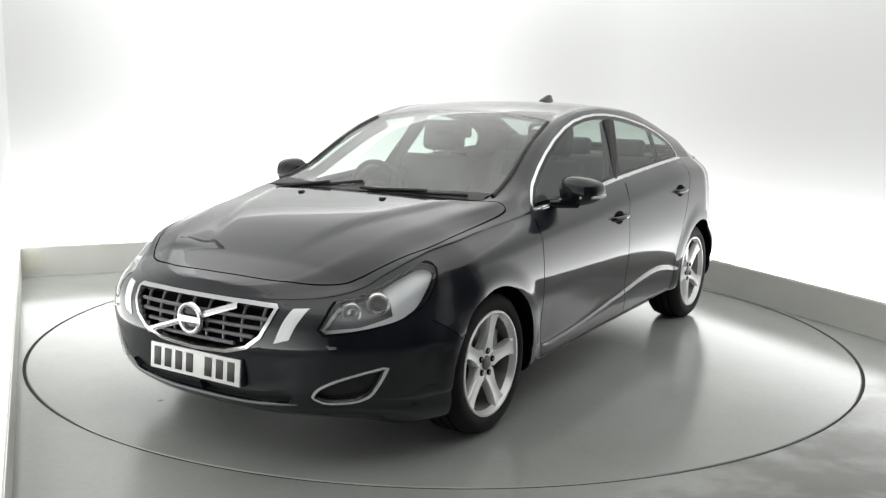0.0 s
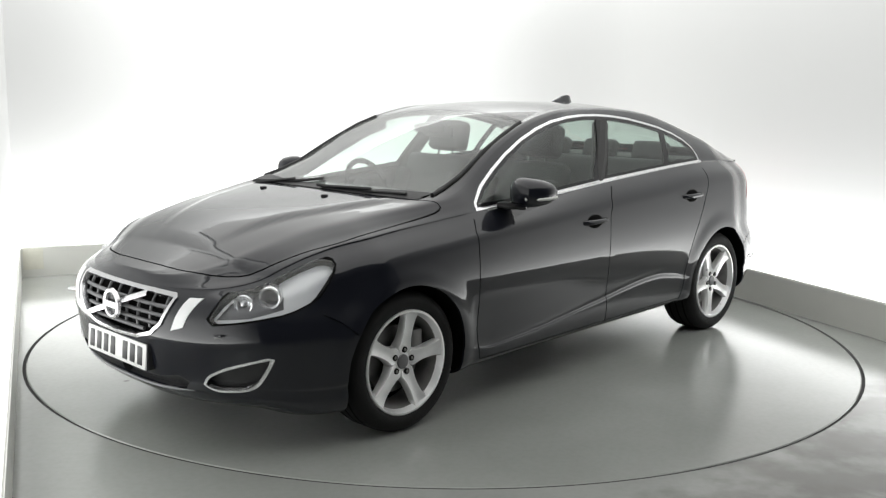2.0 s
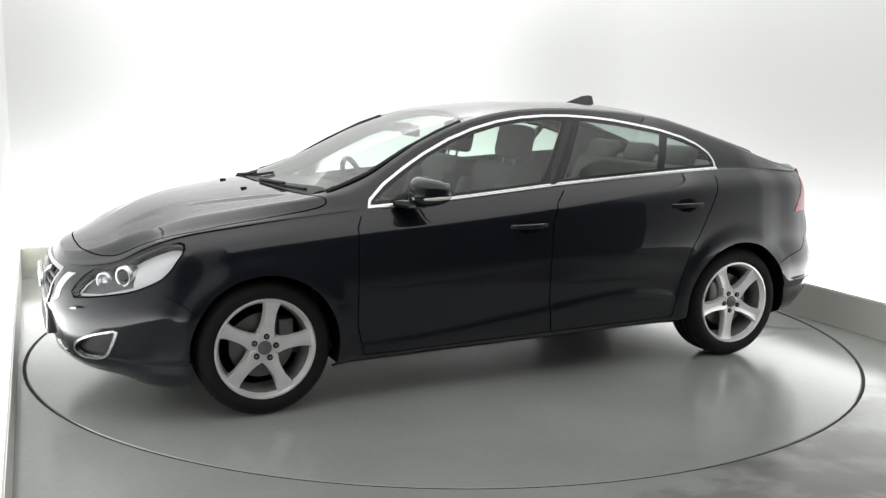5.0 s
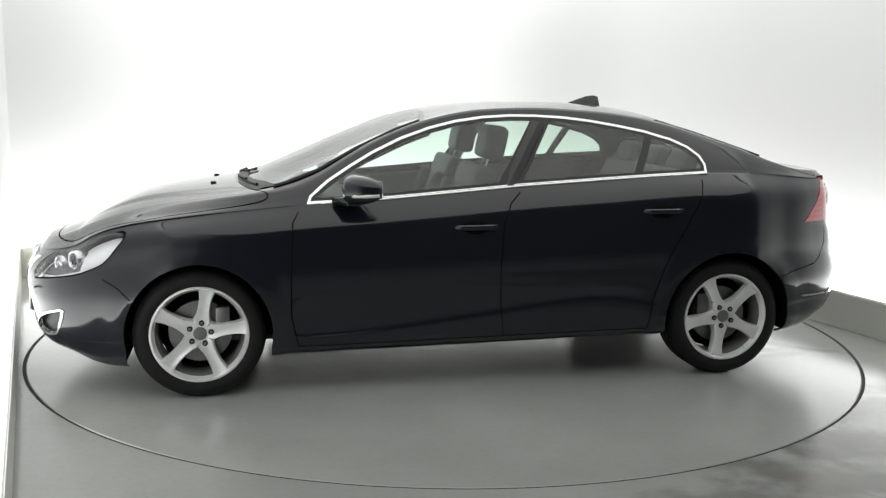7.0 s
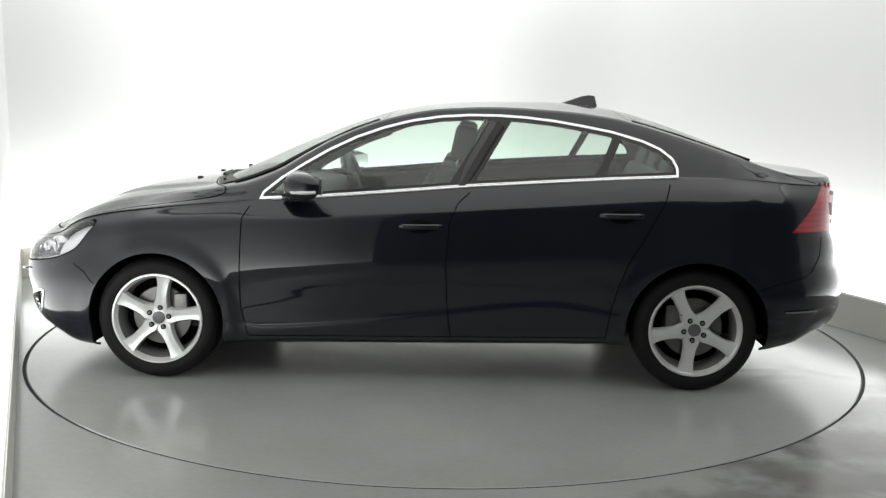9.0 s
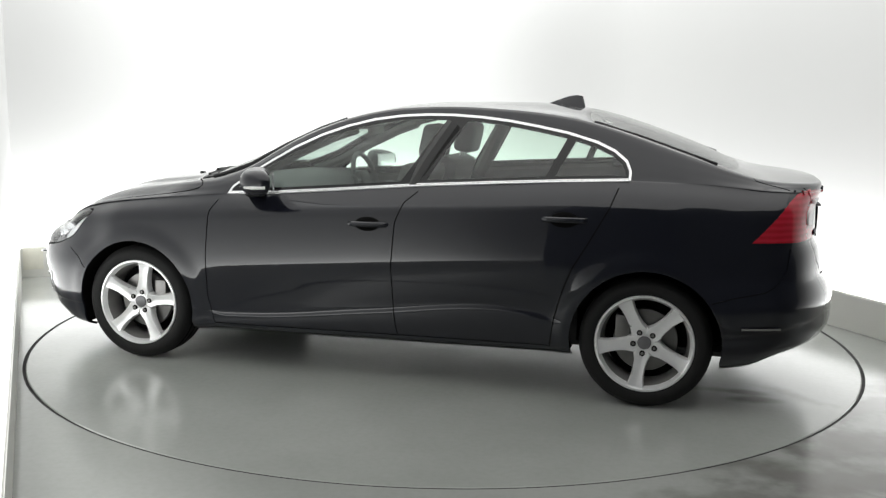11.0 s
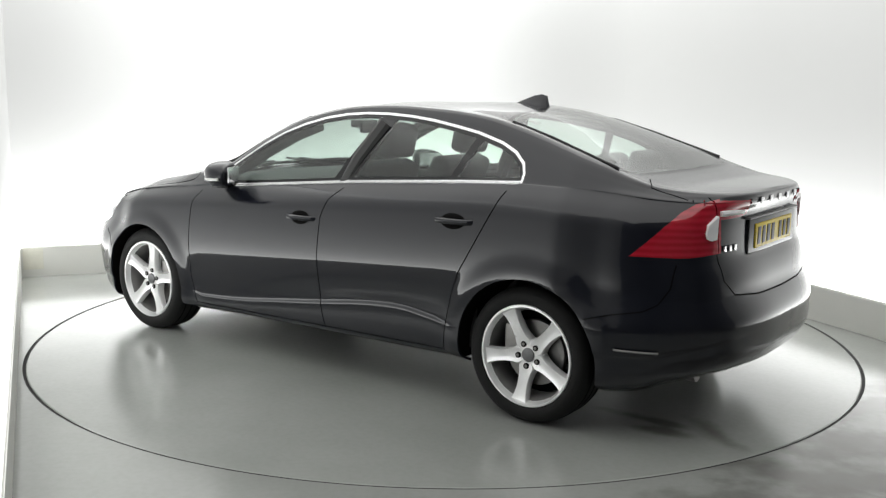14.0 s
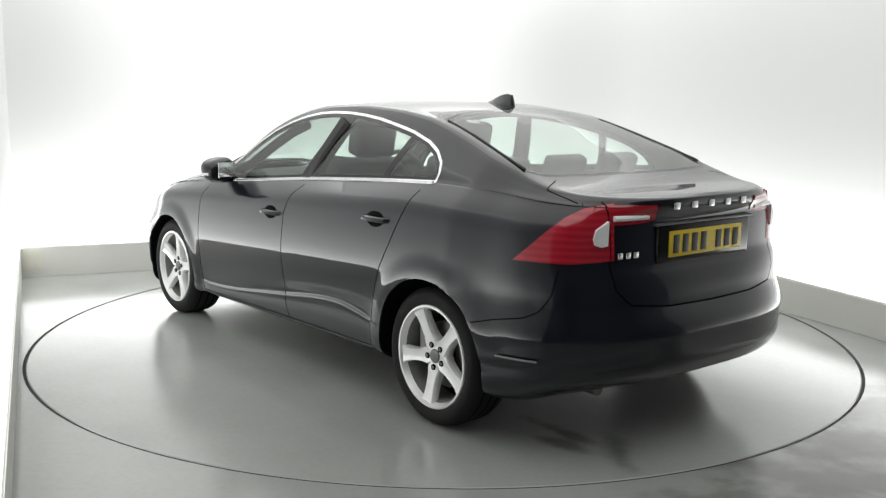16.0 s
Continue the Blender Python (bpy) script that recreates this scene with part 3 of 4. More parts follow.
class Skin:
    """Half of the body skin, which outlines cut into panels."""

    def __init__(self):
        rows = skin()
        self.bm = bmesh.new()
        vs = [[self.bm.verts.new(p) for p in row] for row in rows]
        self.row = self.bm.faces.layers.int.new("row")
        self.tag = self.bm.faces.layers.int.new("tag")
        for i in range(len(vs) - 1):
            for j in range(len(vs[0]) - 1):
                q = [vs[i][j + 1], vs[i + 1][j + 1], vs[i + 1][j], vs[i][j]]
                f = self.bm.faces.new(q)
                f[self.row] = j
        bmesh.ops.remove_doubles(self.bm, verts=self.bm.verts, dist=1e-5)
        self.tags = {"": 0}

    def cut(self, outline, proj, name, only=None, test=None):
        """Cuts along a closed outline given in the plane proj (two axes as vectors) and gives what lies inside a name."""
        e1, e2 = Vector(proj[0]), Vector(proj[1])
        n = len(outline)
        lo = [min(p[i] for p in outline) - .06 for i in (0, 1)]
        hi = [max(p[i] for p in outline) + .06 for i in (0, 1)]
        ok = only or (lambda f, c: True)

        def near(box):
            r = []
            for f in self.bm.faces:
                c = f.calc_center_median()
                s, t = c.dot(e1), c.dot(e2)
                if box[0] < s < box[2] and box[1] < t < box[3] and ok(f[self.row], c):
                    r.append(f)
            return r
        for i in range(n):
            p, q = outline[i], outline[(i + 1) % n]
            if math.hypot(q[0] - p[0], q[1] - p[1]) < 1e-6:
                continue
            fs = near((min(p[0], q[0]) - .04, min(p[1], q[1]) - .04, max(p[0], q[0]) + .04, max(p[1], q[1]) + .04))
            if not fs:
                continue
            es = {e for f in fs for e in f.edges}
            vv = {v for f in fs for v in f.verts}
            no = e1 * (q[1] - p[1]) - e2 * (q[0] - p[0])
            # a point on the plane: solve in the basis of the two axes (they are orthonormal)
            co = e1 * p[0] + e2 * p[1]
            bmesh.ops.bisect_plane(self.bm, geom=list(fs) + list(es) + list(vv), dist=1e-5, plane_co=co, plane_no=no.normalized())
        tag = self.tags.setdefault(name, len(self.tags))
        for f in near((lo[0], lo[1], hi[0], hi[1])):
            c = f.calc_center_median()
            if inside(outline, c.dot(e1), c.dot(e2)) and (test is None or test(f[self.tag])):
                f[self.tag] = tag

    def strip(self, line, proj, name, width=.006, only=None):
        """A narrow gap along a line."""
        lft, rgt = [], []
        for i, p in enumerate(line):
            a, b = Vector(line[max(0, i - 1)]), Vector(line[min(len(line) - 1, i + 1)])
            d = (b - a).normalized()
            nrm = Vector((-d.y, d.x)) * width / 2
            lft.append((p[0] + nrm.x, p[1] + nrm.y))
            rgt.append((p[0] - nrm.x, p[1] - nrm.y))
        for i in range(len(line) - 1):
            self.cut([lft[i], lft[i + 1], rgt[i + 1], rgt[i]], proj, name, only)

    def take(self, name, side=1, both=False, push=0.0, lip=0.0):
        """A bmesh of the faces with a name: the left half, its mirror image, or both halves in one."""
        wanted = {self.tags[n] for n in ((name,) if isinstance(name, str) else name)}
        bm = bmesh.new()
        made = {}
        self.bm.normal_update()
        for f in self.bm.faces:
            if f[self.tag] not in wanted:
                continue
            for v in f.verts:
                if v not in made:
                    made[v] = bm.verts.new(v.co + v.normal * push)
            try:
                bm.faces.new([made[v] for v in f.verts])
            except ValueError:
                pass
        if lip:
            self.lip(bm, lip)
        if both:
            r = bmesh.ops.duplicate(bm, geom=bm.verts[:] + bm.edges[:] + bm.faces[:])
            bmesh.ops.scale(bm, verts=[g for g in r["geom"] if isinstance(g, bmesh.types.BMVert)], vec=(1, -1, 1))
            bmesh.ops.reverse_faces(bm, faces=[g for g in r["geom"] if isinstance(g, bmesh.types.BMFace)])
            bmesh.ops.remove_doubles(bm, verts=[v for v in bm.verts if abs(v.co.y) < 1e-4], dist=1e-4)
        elif side < 0:
            bmesh.ops.scale(bm, verts=bm.verts, vec=(1, -1, 1))
            bmesh.ops.reverse_faces(bm, faces=bm.faces[:])
        return bm

    def lip(self, bm, depth):
        bm.normal_update()
        e = [e for e in bm.edges if e.is_boundary and not (abs(e.verts[0].co.y) < 1e-4 and abs(e.verts[1].co.y) < 1e-4)]
        nor = {v: v.normal.copy() for v in bm.verts}
        r = bmesh.ops.extrude_edge_only(bm, edges=e)
        fresh = [g for g in r["geom"] if isinstance(g, bmesh.types.BMVert)]
        src = {}
        for g in fresh:
            for ed in g.link_edges:
                o = ed.other_vert(g)
                if (o.co - g.co).length < 1e-7 and o in nor:
                    src[g] = nor[o]
        for g in fresh:
            g.co -= src.get(g, Vector()) * depth

    def names(self):
        return list(self.tags)


def inside(poly, x, y):
    r = False
    j = len(poly) - 1
    for i in range(len(poly)):
        (xi, yi), (xj, yj) = poly[i], poly[j]
        if (yi > y) != (yj > y) and x < (xj - xi) * (y - yi) / (yj - yi) + xi:
            r = not r
        j = i
    return r


def arc(cx, cz, r, a0, a1, n):
    return [(cx + r * math.cos(radians(a0 + (a1 - a0) * k / n)), cz + r * math.sin(radians(a0 + (a1 - a0) * k / n))) for k in range(n + 1)]


def arch_line(cx, r, fore, aft):
    """A wheel arch: round above, then straight down to the heights given."""
    d = r * math.cos(radians(12))
    return [(cx + d, fore)] + arc(cx, HUB_Z, r, -12, 192, 26) + [(cx - d, aft)]


def smooth_line(pts, sub=4):
    """A denser, rounded line through points."""
    return spline(pts, sub)


def rounded(poly, cut=.2):
    """The closed outline with its corners taken off."""
    out = []
    for i in range(len(poly)):
        a, b = poly[i], poly[(i + 1) % len(poly)]
        out.append((a[0] + (b[0] - a[0]) * cut, a[1] + (b[1] - a[1]) * cut))
        out.append((b[0] - (b[0] - a[0]) * cut, b[1] - (b[1] - a[1]) * cut))
    return out


def shrink(poly, d):
    """The outline moved inwards by d."""
    area = sum(poly[i][0] * poly[(i + 1) % len(poly)][1] - poly[(i + 1) % len(poly)][0] * poly[i][1] for i in range(len(poly)))
    s = 1 if area > 0 else -1
    out = []
    n = len(poly)
    for i in range(n):
        a, b, c = Vector(poly[i - 1]), Vector(poly[i]), Vector(poly[(i + 1) % n])
        d1, d2 = (b - a).normalized(), (c - b).normalized()
        n1, n2 = Vector((-d1.y, d1.x)) * s, Vector((-d2.y, d2.x)) * s
        m = (n1 + n2)
        m = m.normalized() if m.length > 1e-6 else n1
        out.append(tuple(b + m * (d / max(.4, m.dot(n1)))))
    return out


SIDE = ((1, 0, 0), (0, 0, 1))
TOP = ((1, 0, 0), (0, 1, 0))
NOSE = ((0, 1, 0), (0, 0, 1))
R2 = math.sqrt(.5)
CORNER_F = ((R2, -R2, 0), (0, 0, 1))
CORNER_R = ((R2, R2, 0), (0, 0, 1))
LOW = lambda row, c: row < SIDE_TOP * SUB
HIGH = lambda row, c: row >= SIDE_TOP * SUB - 4


def nose_x(y, z):
    """Where the front skin lies at a height and a distance from the middle."""
    x = FX + FL * max(0, 1 - (abs(y) / FW) ** 2.8) ** (1 / 2.3)
    return place(x, y, z)[0]


def top_z(x, y):
    """Height of the upper skin (hood, glass, roof) over a place."""
    w = half_width(x)
    yR = w * f_rail(x)
    s = min(1, abs(y) / yR)
    return z_rail(x) + (z_mid(x) - z_rail(x)) * (1 - s ** 2.4) + ridge(x, y)


def side_y(x, z):
    """Where the flank lies at a place along the car and a height."""
    row = spline(section(x, half_width(x)), SUB)[:10 * SUB]
    y = float(np.interp(z, [q[1] for q in row], [q[0] for q in row]))
    return (y + flare(x, z)) * drawn_in(x, z)


def tail_x(y, z):
    x = RX - RL * max(0, 1 - (abs(y) / RW) ** 3.0) ** (1 / 2.8)
    return place(x, y, z)[0]


# outline of the side windows with their bright surround
TRIM_TOP = [(.862, .945), (.847, .985), (.758, 1.058), (.639, 1.134), (.521, 1.203), (.374, 1.273), (.227, 1.325), (.081, 1.362), (-.066, 1.384), (-.213, 1.394), (-.361, 1.394),
            (-.508, 1.386), (-.657, 1.37), (-.806, 1.346), (-.956, 1.318), (-1.107, 1.276), (-1.198, 1.236), (-1.26, 1.188), (-1.283, 1.14), (-1.282, 1.094)]
TRIM_LOW = [(-1.258, 1.092), (-.95, 1.077), (-.647, 1.058), (-.227, 1.030), (.279, .985), (.567, .961)]


def cut_panels():
    s = Skin()
    door = lambda t: t == 0
    # wheel arches
    s.cut(arch_line(WHEEL_X, .352, -.5, -.5), SIDE, "hole", LOW)
    s.cut(arch_line(-WHEEL_X, .362, -.5, -.5), SIDE, "hole", LOW)
    # side windows
    outer = TRIM_TOP + TRIM_LOW
    s.cut(outer, SIDE, "trim", LOW)
    inner = shrink(outer, .0125)
    s.cut(inner, SIDE, "pillar", LOW)
    ring = shrink(outer, .028)

    def between(f0, f1, top_pad=0):
        """The piece of the window opening between two slanted lines x = a + b z."""
        poly = []
        src = ring
        def clip(pl, a, b, keep):
            o = []
            for i in range(len(pl)):
                p, q = pl[i], pl[(i + 1) % len(pl)]
                dp, dq = (p[0] - a - b * p[1]) * keep, (q[0] - a - b * q[1]) * keep
                if dp >= 0:
                    o.append(p)
                if dp * dq < 0:
                    t = dp / (dp - dq)
                    o.append((p[0] + (q[0] - p[0]) * t, p[1] + (q[1] - p[1]) * t))
            return o
        poly = clip(src, *f0, -1)
        return clip(poly, *f1, 1)
    # lines x = a + b z: pillar between the doors and the bar before the rear quarter pane
    def line(x0, z0, x1, z1):
        b = (x1 - x0) / (z1 - z0)
        return (x0 - b * z0, b)
    s.cut(between((9, 0), line(-.10, 1.02, -.33, 1.375)), SIDE, "glass_front", LOW)
    s.cut(between(line(-.235, 1.03, -.44, 1.376), line(-.86, 1.085, -.965, 1.31)), SIDE, "glass_rear", LOW)
    s.cut(between(line(-.905, 1.085, -1.01, 1.30), (-9, 0)), SIDE, "glass_quarter", LOW)
    # top panels
    ws = [(1.19, 0), (1.185, .25), (1.15, .45), (1.09, .60), (1.02, .665), (.95, .655), (.80, .635), (.60, .605), (.40, .585), (.26, .565), (.235, .40), (.215, .20), (.21, 0), (.21, -.1), (1.19, -.1)]
    s.cut(shrink(ws, -.03), TOP, "pillar_top", HIGH, test=door)
    s.cut(ws, TOP, "windscreen", HIGH)
    rw = [(-1.01, -.1), (-1.01, 0), (-1.015, .20), (-1.03, .42), (-1.06, .535), (-1.3, .56), (-1.55, .595), (-1.68, .61), (-1.74, .55), (-1.765, .35), (-1.775, 0), (-1.775, -.1)]
    s.cut(shrink(rw, -.022), TOP, "pillar_back", HIGH, test=door)
    s.cut(rw, TOP, "rear_window", HIGH)
    hood = [(1.20, -.1), (1.20, .3), (1.165, .5), (1.11, .66), (1.05, .745), (1.10, .772), (1.3, .765), (1.6, .75), (1.78, .705), (1.91, .64), (2.02, .545), (2.09, .42), (2.13, .25), (2.14, 0), (2.14, -.1)]
    topside = lambda row, c: row >= 9 * SUB
    hood = hood[:1] + smooth_line(hood[1:-1], 3) + hood[-1:]
    s.cut(hood, TOP, "hood", topside, test=door)
    s.strip(hood[1:-1], TOP, "seam", .007, topside)
    boot_top = [(-1.80, -.1), (-1.80, .55), (-1.86, .66), (-2.02, .645), (-2.4, .60), (-2.4, -.1)]
    s.cut(boot_top, TOP, "boot_lid", topside, test=door)
    back = lambda row, c: c.x < -1.9
    boot_back = [(-.1, 1.3), (.60, 1.3), (.575, .86), (.565, .72), (.50, .655), (.30, .635), (-.1, .63)]
    s.cut(boot_back, NOSE, "boot_lid", lambda r, c: c.x < -2.03, test=door)
    s.strip([(.605, 1.04), (.575, .86), (.565, .72), (.50, .655), (.30, .635), (0, .63)], NOSE, "seam", .007, back)
    s.strip(boot_top[1:4], TOP, "seam", .006, topside)
    # doors and wings
    fd = [(.905, .912), (.935, .86), (.945, .60), (.945, .40), (.91, .245)]
    md = [(-.225, 1.004), (-.165, .95), (-.125, .85), (-.11, .63), (-.12, .40), (-.14, .255)]
    rd = [(-1.23, 1.062), (-1.20, .975), (-1.10, .79), (-1.03, .67), (-.985, .55), (-.95, .42), (-.93, .27)]
    low = [(.91, .245), (-.14, .262), (-.93, .275)]
    s.cut(fd + [(-.14, .255)] + md[::-1][1:], SIDE, "door_front", LOW, test=door)
    s.cut(md + rd[::-1], SIDE, "door_rear", LOW, test=door)
    for ln in (fd, md, rd, low):
        s.strip(ln, SIDE, "seam", .006, LOW)
    # lamps at the corners
    nosey = lambda r, c: c.x > 1.5 and r < 10 * SUB + 3
    tails = lambda r, c: c.x < -1.5
    head = rounded(CORNER_HEAD)
    fog = rounded(FOG)
    s.cut(shrink(head, -.008), CORNER_F, "lamp_rim", nosey, test=lambda t: True)
    s.cut(head, CORNER_F, "headlamp", nosey)
    s.cut(HEAD_DARK, CORNER_F, "headlamp_inner", nosey)
    s.cut(TAIL_SIDE, CORNER_R, "tail_lamp", tails)
    s.cut(TAIL_IN, NOSE, "tail_lamp_inner", lambda r, c: c.x < -2.0)
    s.strip([(.574, 1.075), (.570, .95), (.566, .835)], NOSE, "seam", .006, lambda r, c: c.x < -1.95)
    # front details
    front = lambda r, c: c.x > 1.9
    s.cut(GRILLE, NOSE, "grille_frame", front)
    s.cut(shrink_half(GRILLE, .015), NOSE, "hole", front)
    s.cut(ACCENT, NOSE, "accent_lamp", front)
    s.cut(fog, NOSE, "fog_trim", front)
    s.cut(shrink(fog, .010), NOSE, "fog_well", front)
    s.cut(INTAKE, NOSE, "intake", front)
    # bumpers
    s.cut([(1.74, -1), (3, -1), (3, .60), (2.1, .60), (1.85, .60), (1.76, .56), (1.71, .50)], SIDE, "bumper_front", LOW, test=door)
    s.strip([(1.70, .505), (1.76, .56), (1.83, .60)], SIDE, "seam", .005, LOW)
    s.cut([(-1.72, -1), (-3, -1), (-3, .655), (-2.02, .64), (-1.93, .60), (-1.71, .55), (-1.69, .50)], SIDE, "bumper_rear", LOW, test=door)
    s.strip([(-1.69, .545), (-1.80, .575), (-1.93, .60), (-1.98, .63), (-2.02, .70), (-2.03, .80)], SIDE, "seam", .005, LOW)
    s.cut([(.9, -1), (.91, .245), (-.14, .262), (-.93, .275), (-.93, -1)], SIDE, "sill", LOW, test=door)
    # roof against the rear wings
    s.cut([(.95, -.1), (.95, 1), (-1.85, 1), (-1.85, -.1)], TOP, "roof", lambda r, c: r >= SIDE_TOP * SUB, test=door)
    return s


def shrink_half(poly, d):
    """Inwards, but open across the middle plane."""
    q = shrink(poly, d)
    return [(-.1, b) if a0 < 0 else (a, b) for (a, b), (a0, b0) in zip(q, poly)]


GRILLE = [(-.1, .672), (.0, .672), (.25, .672), (.385, .668), (.402, .655), (.388, .60), (.355, .54), (.29, .49), (.18, .46), (0, .45), (-.1, .45)]
ACCENT = [(.518, .662), (.495, .605), (.472, .545), (.410, .525), (.428, .575), (.448, .635), (.458, .658)]
FOG = [(.535, .31), (.562, .352), (.622, .387), (.70, .418), (.80, .450), (.775, .385), (.74, .32), (.69, .292), (.585, .283)]
INTAKE = [(-.1, .31), (.30, .31), (.42, .335), (.47, .315), (.44, .275), (.30, .258), (-.1, .255)]
CORNER_HEAD = [(1.155, .568), (1.075, .685), (.96, .740), (.836, .792), (.742, .812), (.67, .812), (.645, .785), (.675, .71), (.715, .662), (.815, .617), (.98, .590)]
HEAD_DARK = [(1.125, .590), (1.065, .672), (.98, .705), (.90, .715), (.845, .69), (.835, .64), (.98, .606)]
TAIL_SIDE = [(-.715, .830), (-.785, .895), (-.85, .955), (-.925, 1.012), (-1.0, 1.048), (-1.115, 1.068), (-1.125, .838), (-.95, .828)]
TAIL_IN = [(.575, 1.062), (.348, 1.056), (.343, .995), (.40, .985), (.560, .980)]


# ---------------------------------------------------------------- wheels
def build_wheel(car, name, x, side, first):
    """Tyre, five-spoke alloy rim, nuts, cap and brake, on a hub; first: the angle of one spoke."""
    wheel = new(name)
    wheel.parent = car
    wheel.matrix_basis = pose(OFF[0] + x, OFF[1] + side * .784, HUB_Z, 0, 0, 0 if side > 0 else 180)
    w = .1125
    tyre = [(.232, -.100), (.242, -w), (.264, -w - .004), (.295, -w + .003), (.311, -.095), (.3185, -.075), (.320, 0), (.3185, .075), (.311, .095), (.295, w - .003),
            (.287, w + .003), (.266, w + .005), (.252, w + .002), (.242, w - .002), (.232, .100)]
    bm = lathe_bm(tyre, 96)
    part("tyre", bm, M_RUBBER, wheel, "black rubber tyre")
    # treads: shallow grooves round the tyre as dark hoops
    for k, h in enumerate((-.05, 0, .05)):
        part("tread_groove", lathe_bm([(.3196, h - .005), (.3212, h - .004), (.3212, h + .004), (.3196, h + .005)], 64), M_GAP, wheel)
    rim = [(.211, .070), (.215, .085), (.227, .097), (.239, .1005), (.240, .106), (.2365, .113), (.2275, .1135), (.2245, .107), (.220, .098), (.211, .070)]
    part("rim", lathe_bm(rim, 96), M_ALLOY, wheel, "silver alloy rim with five broad spokes")
    barrel = [(.215, -.10), (.235, -.105), (.239, -.10), (.215, -.08), (.20, 0.0), (.206, .055), (.2145, .083)]
    part("rim_barrel", lathe_bm(barrel, 64), M_BARREL, wheel, "dull grey inner rim")
    for k in range(5):
        a = radians(first + 72 * k)
        bm = bmesh.new()
        # spoke: broad, slightly dished, flanged towards the rim
        secs = [(.024, .018, .078, .05), (.045, .033, .083, .05), (.060, .041, .086, .05), (.073, .038, .0875, .048), (.088, .033, .0885, .045), (.110, .030, .090, .042), (.136, .029, .092, .04),
                (.165, .030, .094, .038), (.194, .034, .097, .034), (.213, .040, .101, .032), (.2265, .050, .105, .03)]
        rings = []
        for r, hw, top, dep in secs:
            ring = []
            for t, hgt in ((-1.06, -dep), (-1, -.007), (-.86, 0), (-.45, -.002), (0, -.0045), (.45, -.002), (.86, 0), (1, -.007), (1.06, -dep)):
                ring.append(bm.verts.new((r, top + hgt, t * hw)))
            rings.append(ring)
        for p, q in zip(rings, rings[1:]):
            for i in range(8):
                bm.faces.new((p[i], p[i + 1], q[i + 1], q[i]))
        bm.faces.new(rings[-1])
        bmesh.ops.rotate(bm, verts=bm.verts, matrix=Matrix.Rotation(-a, 3, "Y"))
        part("spoke", bm, M_ALLOY, wheel)
        # nut at the root of each spoke
        b = a
        nut = lathe_bm([(.0001, .0895), (.0065, .0895), (.008, .088), (.008, .06)], 8)
        bmesh.ops.translate(nut, verts=nut.verts, vec=(.054 * math.cos(b), 0, .054 * math.sin(b)))
        part("wheel_nut", nut, M_IRON, wheel)
        # black disc round the nut, painted in for the shade of its pocket
        pocket = lathe_bm([(.0001, .0870), (.0135, .0870), (.0145, .07)], 16)
        bmesh.ops.translate(pocket, verts=pocket.verts, vec=(.054 * math.cos(b), 0, .054 * math.sin(b)))
        part("pocket_shade", pocket, M_GAP, wheel)
    part("hub", lathe_bm([(.0001, .080), (.036, .081), (.062, .079), (.074, .07), (.078, .04)], 40), M_ALLOY, wheel)
    cap = lathe_bm([(.0001, .0905), (.022, .090), (.030, .088), (.033, .084), (.033, .06)], 32)
    part("centre_cap", cap, M_GRILLE, wheel, "grey centre cap")
    part("brake_disc", lathe_bm([(.07, .02), (.153, .02), (.155, .016), (.155, .0), (.07, 0)], 48), M_IRON, wheel, "bare iron brake disc")
    # black disc added behind the brake, standing in for shade inside the wheel
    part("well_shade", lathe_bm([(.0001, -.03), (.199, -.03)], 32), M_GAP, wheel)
    cal = box_bm(.07, .06, .15, .012, at=(.11 if x < 0 else -.11, .03, .05))
    part("brake_caliper", cal, M_IRON, wheel)
    return wheel


# ---------------------------------------------------------------- inside the car
def cushion(sx, sy, sz, at, tilt=0, bev=.045):
    return box_bm(sx, sy, sz, min(bev, sx * .45, sy * .45, sz * .45), at=at, seg=4, m=Matrix.Rotation(radians(tilt), 4, "Y"))


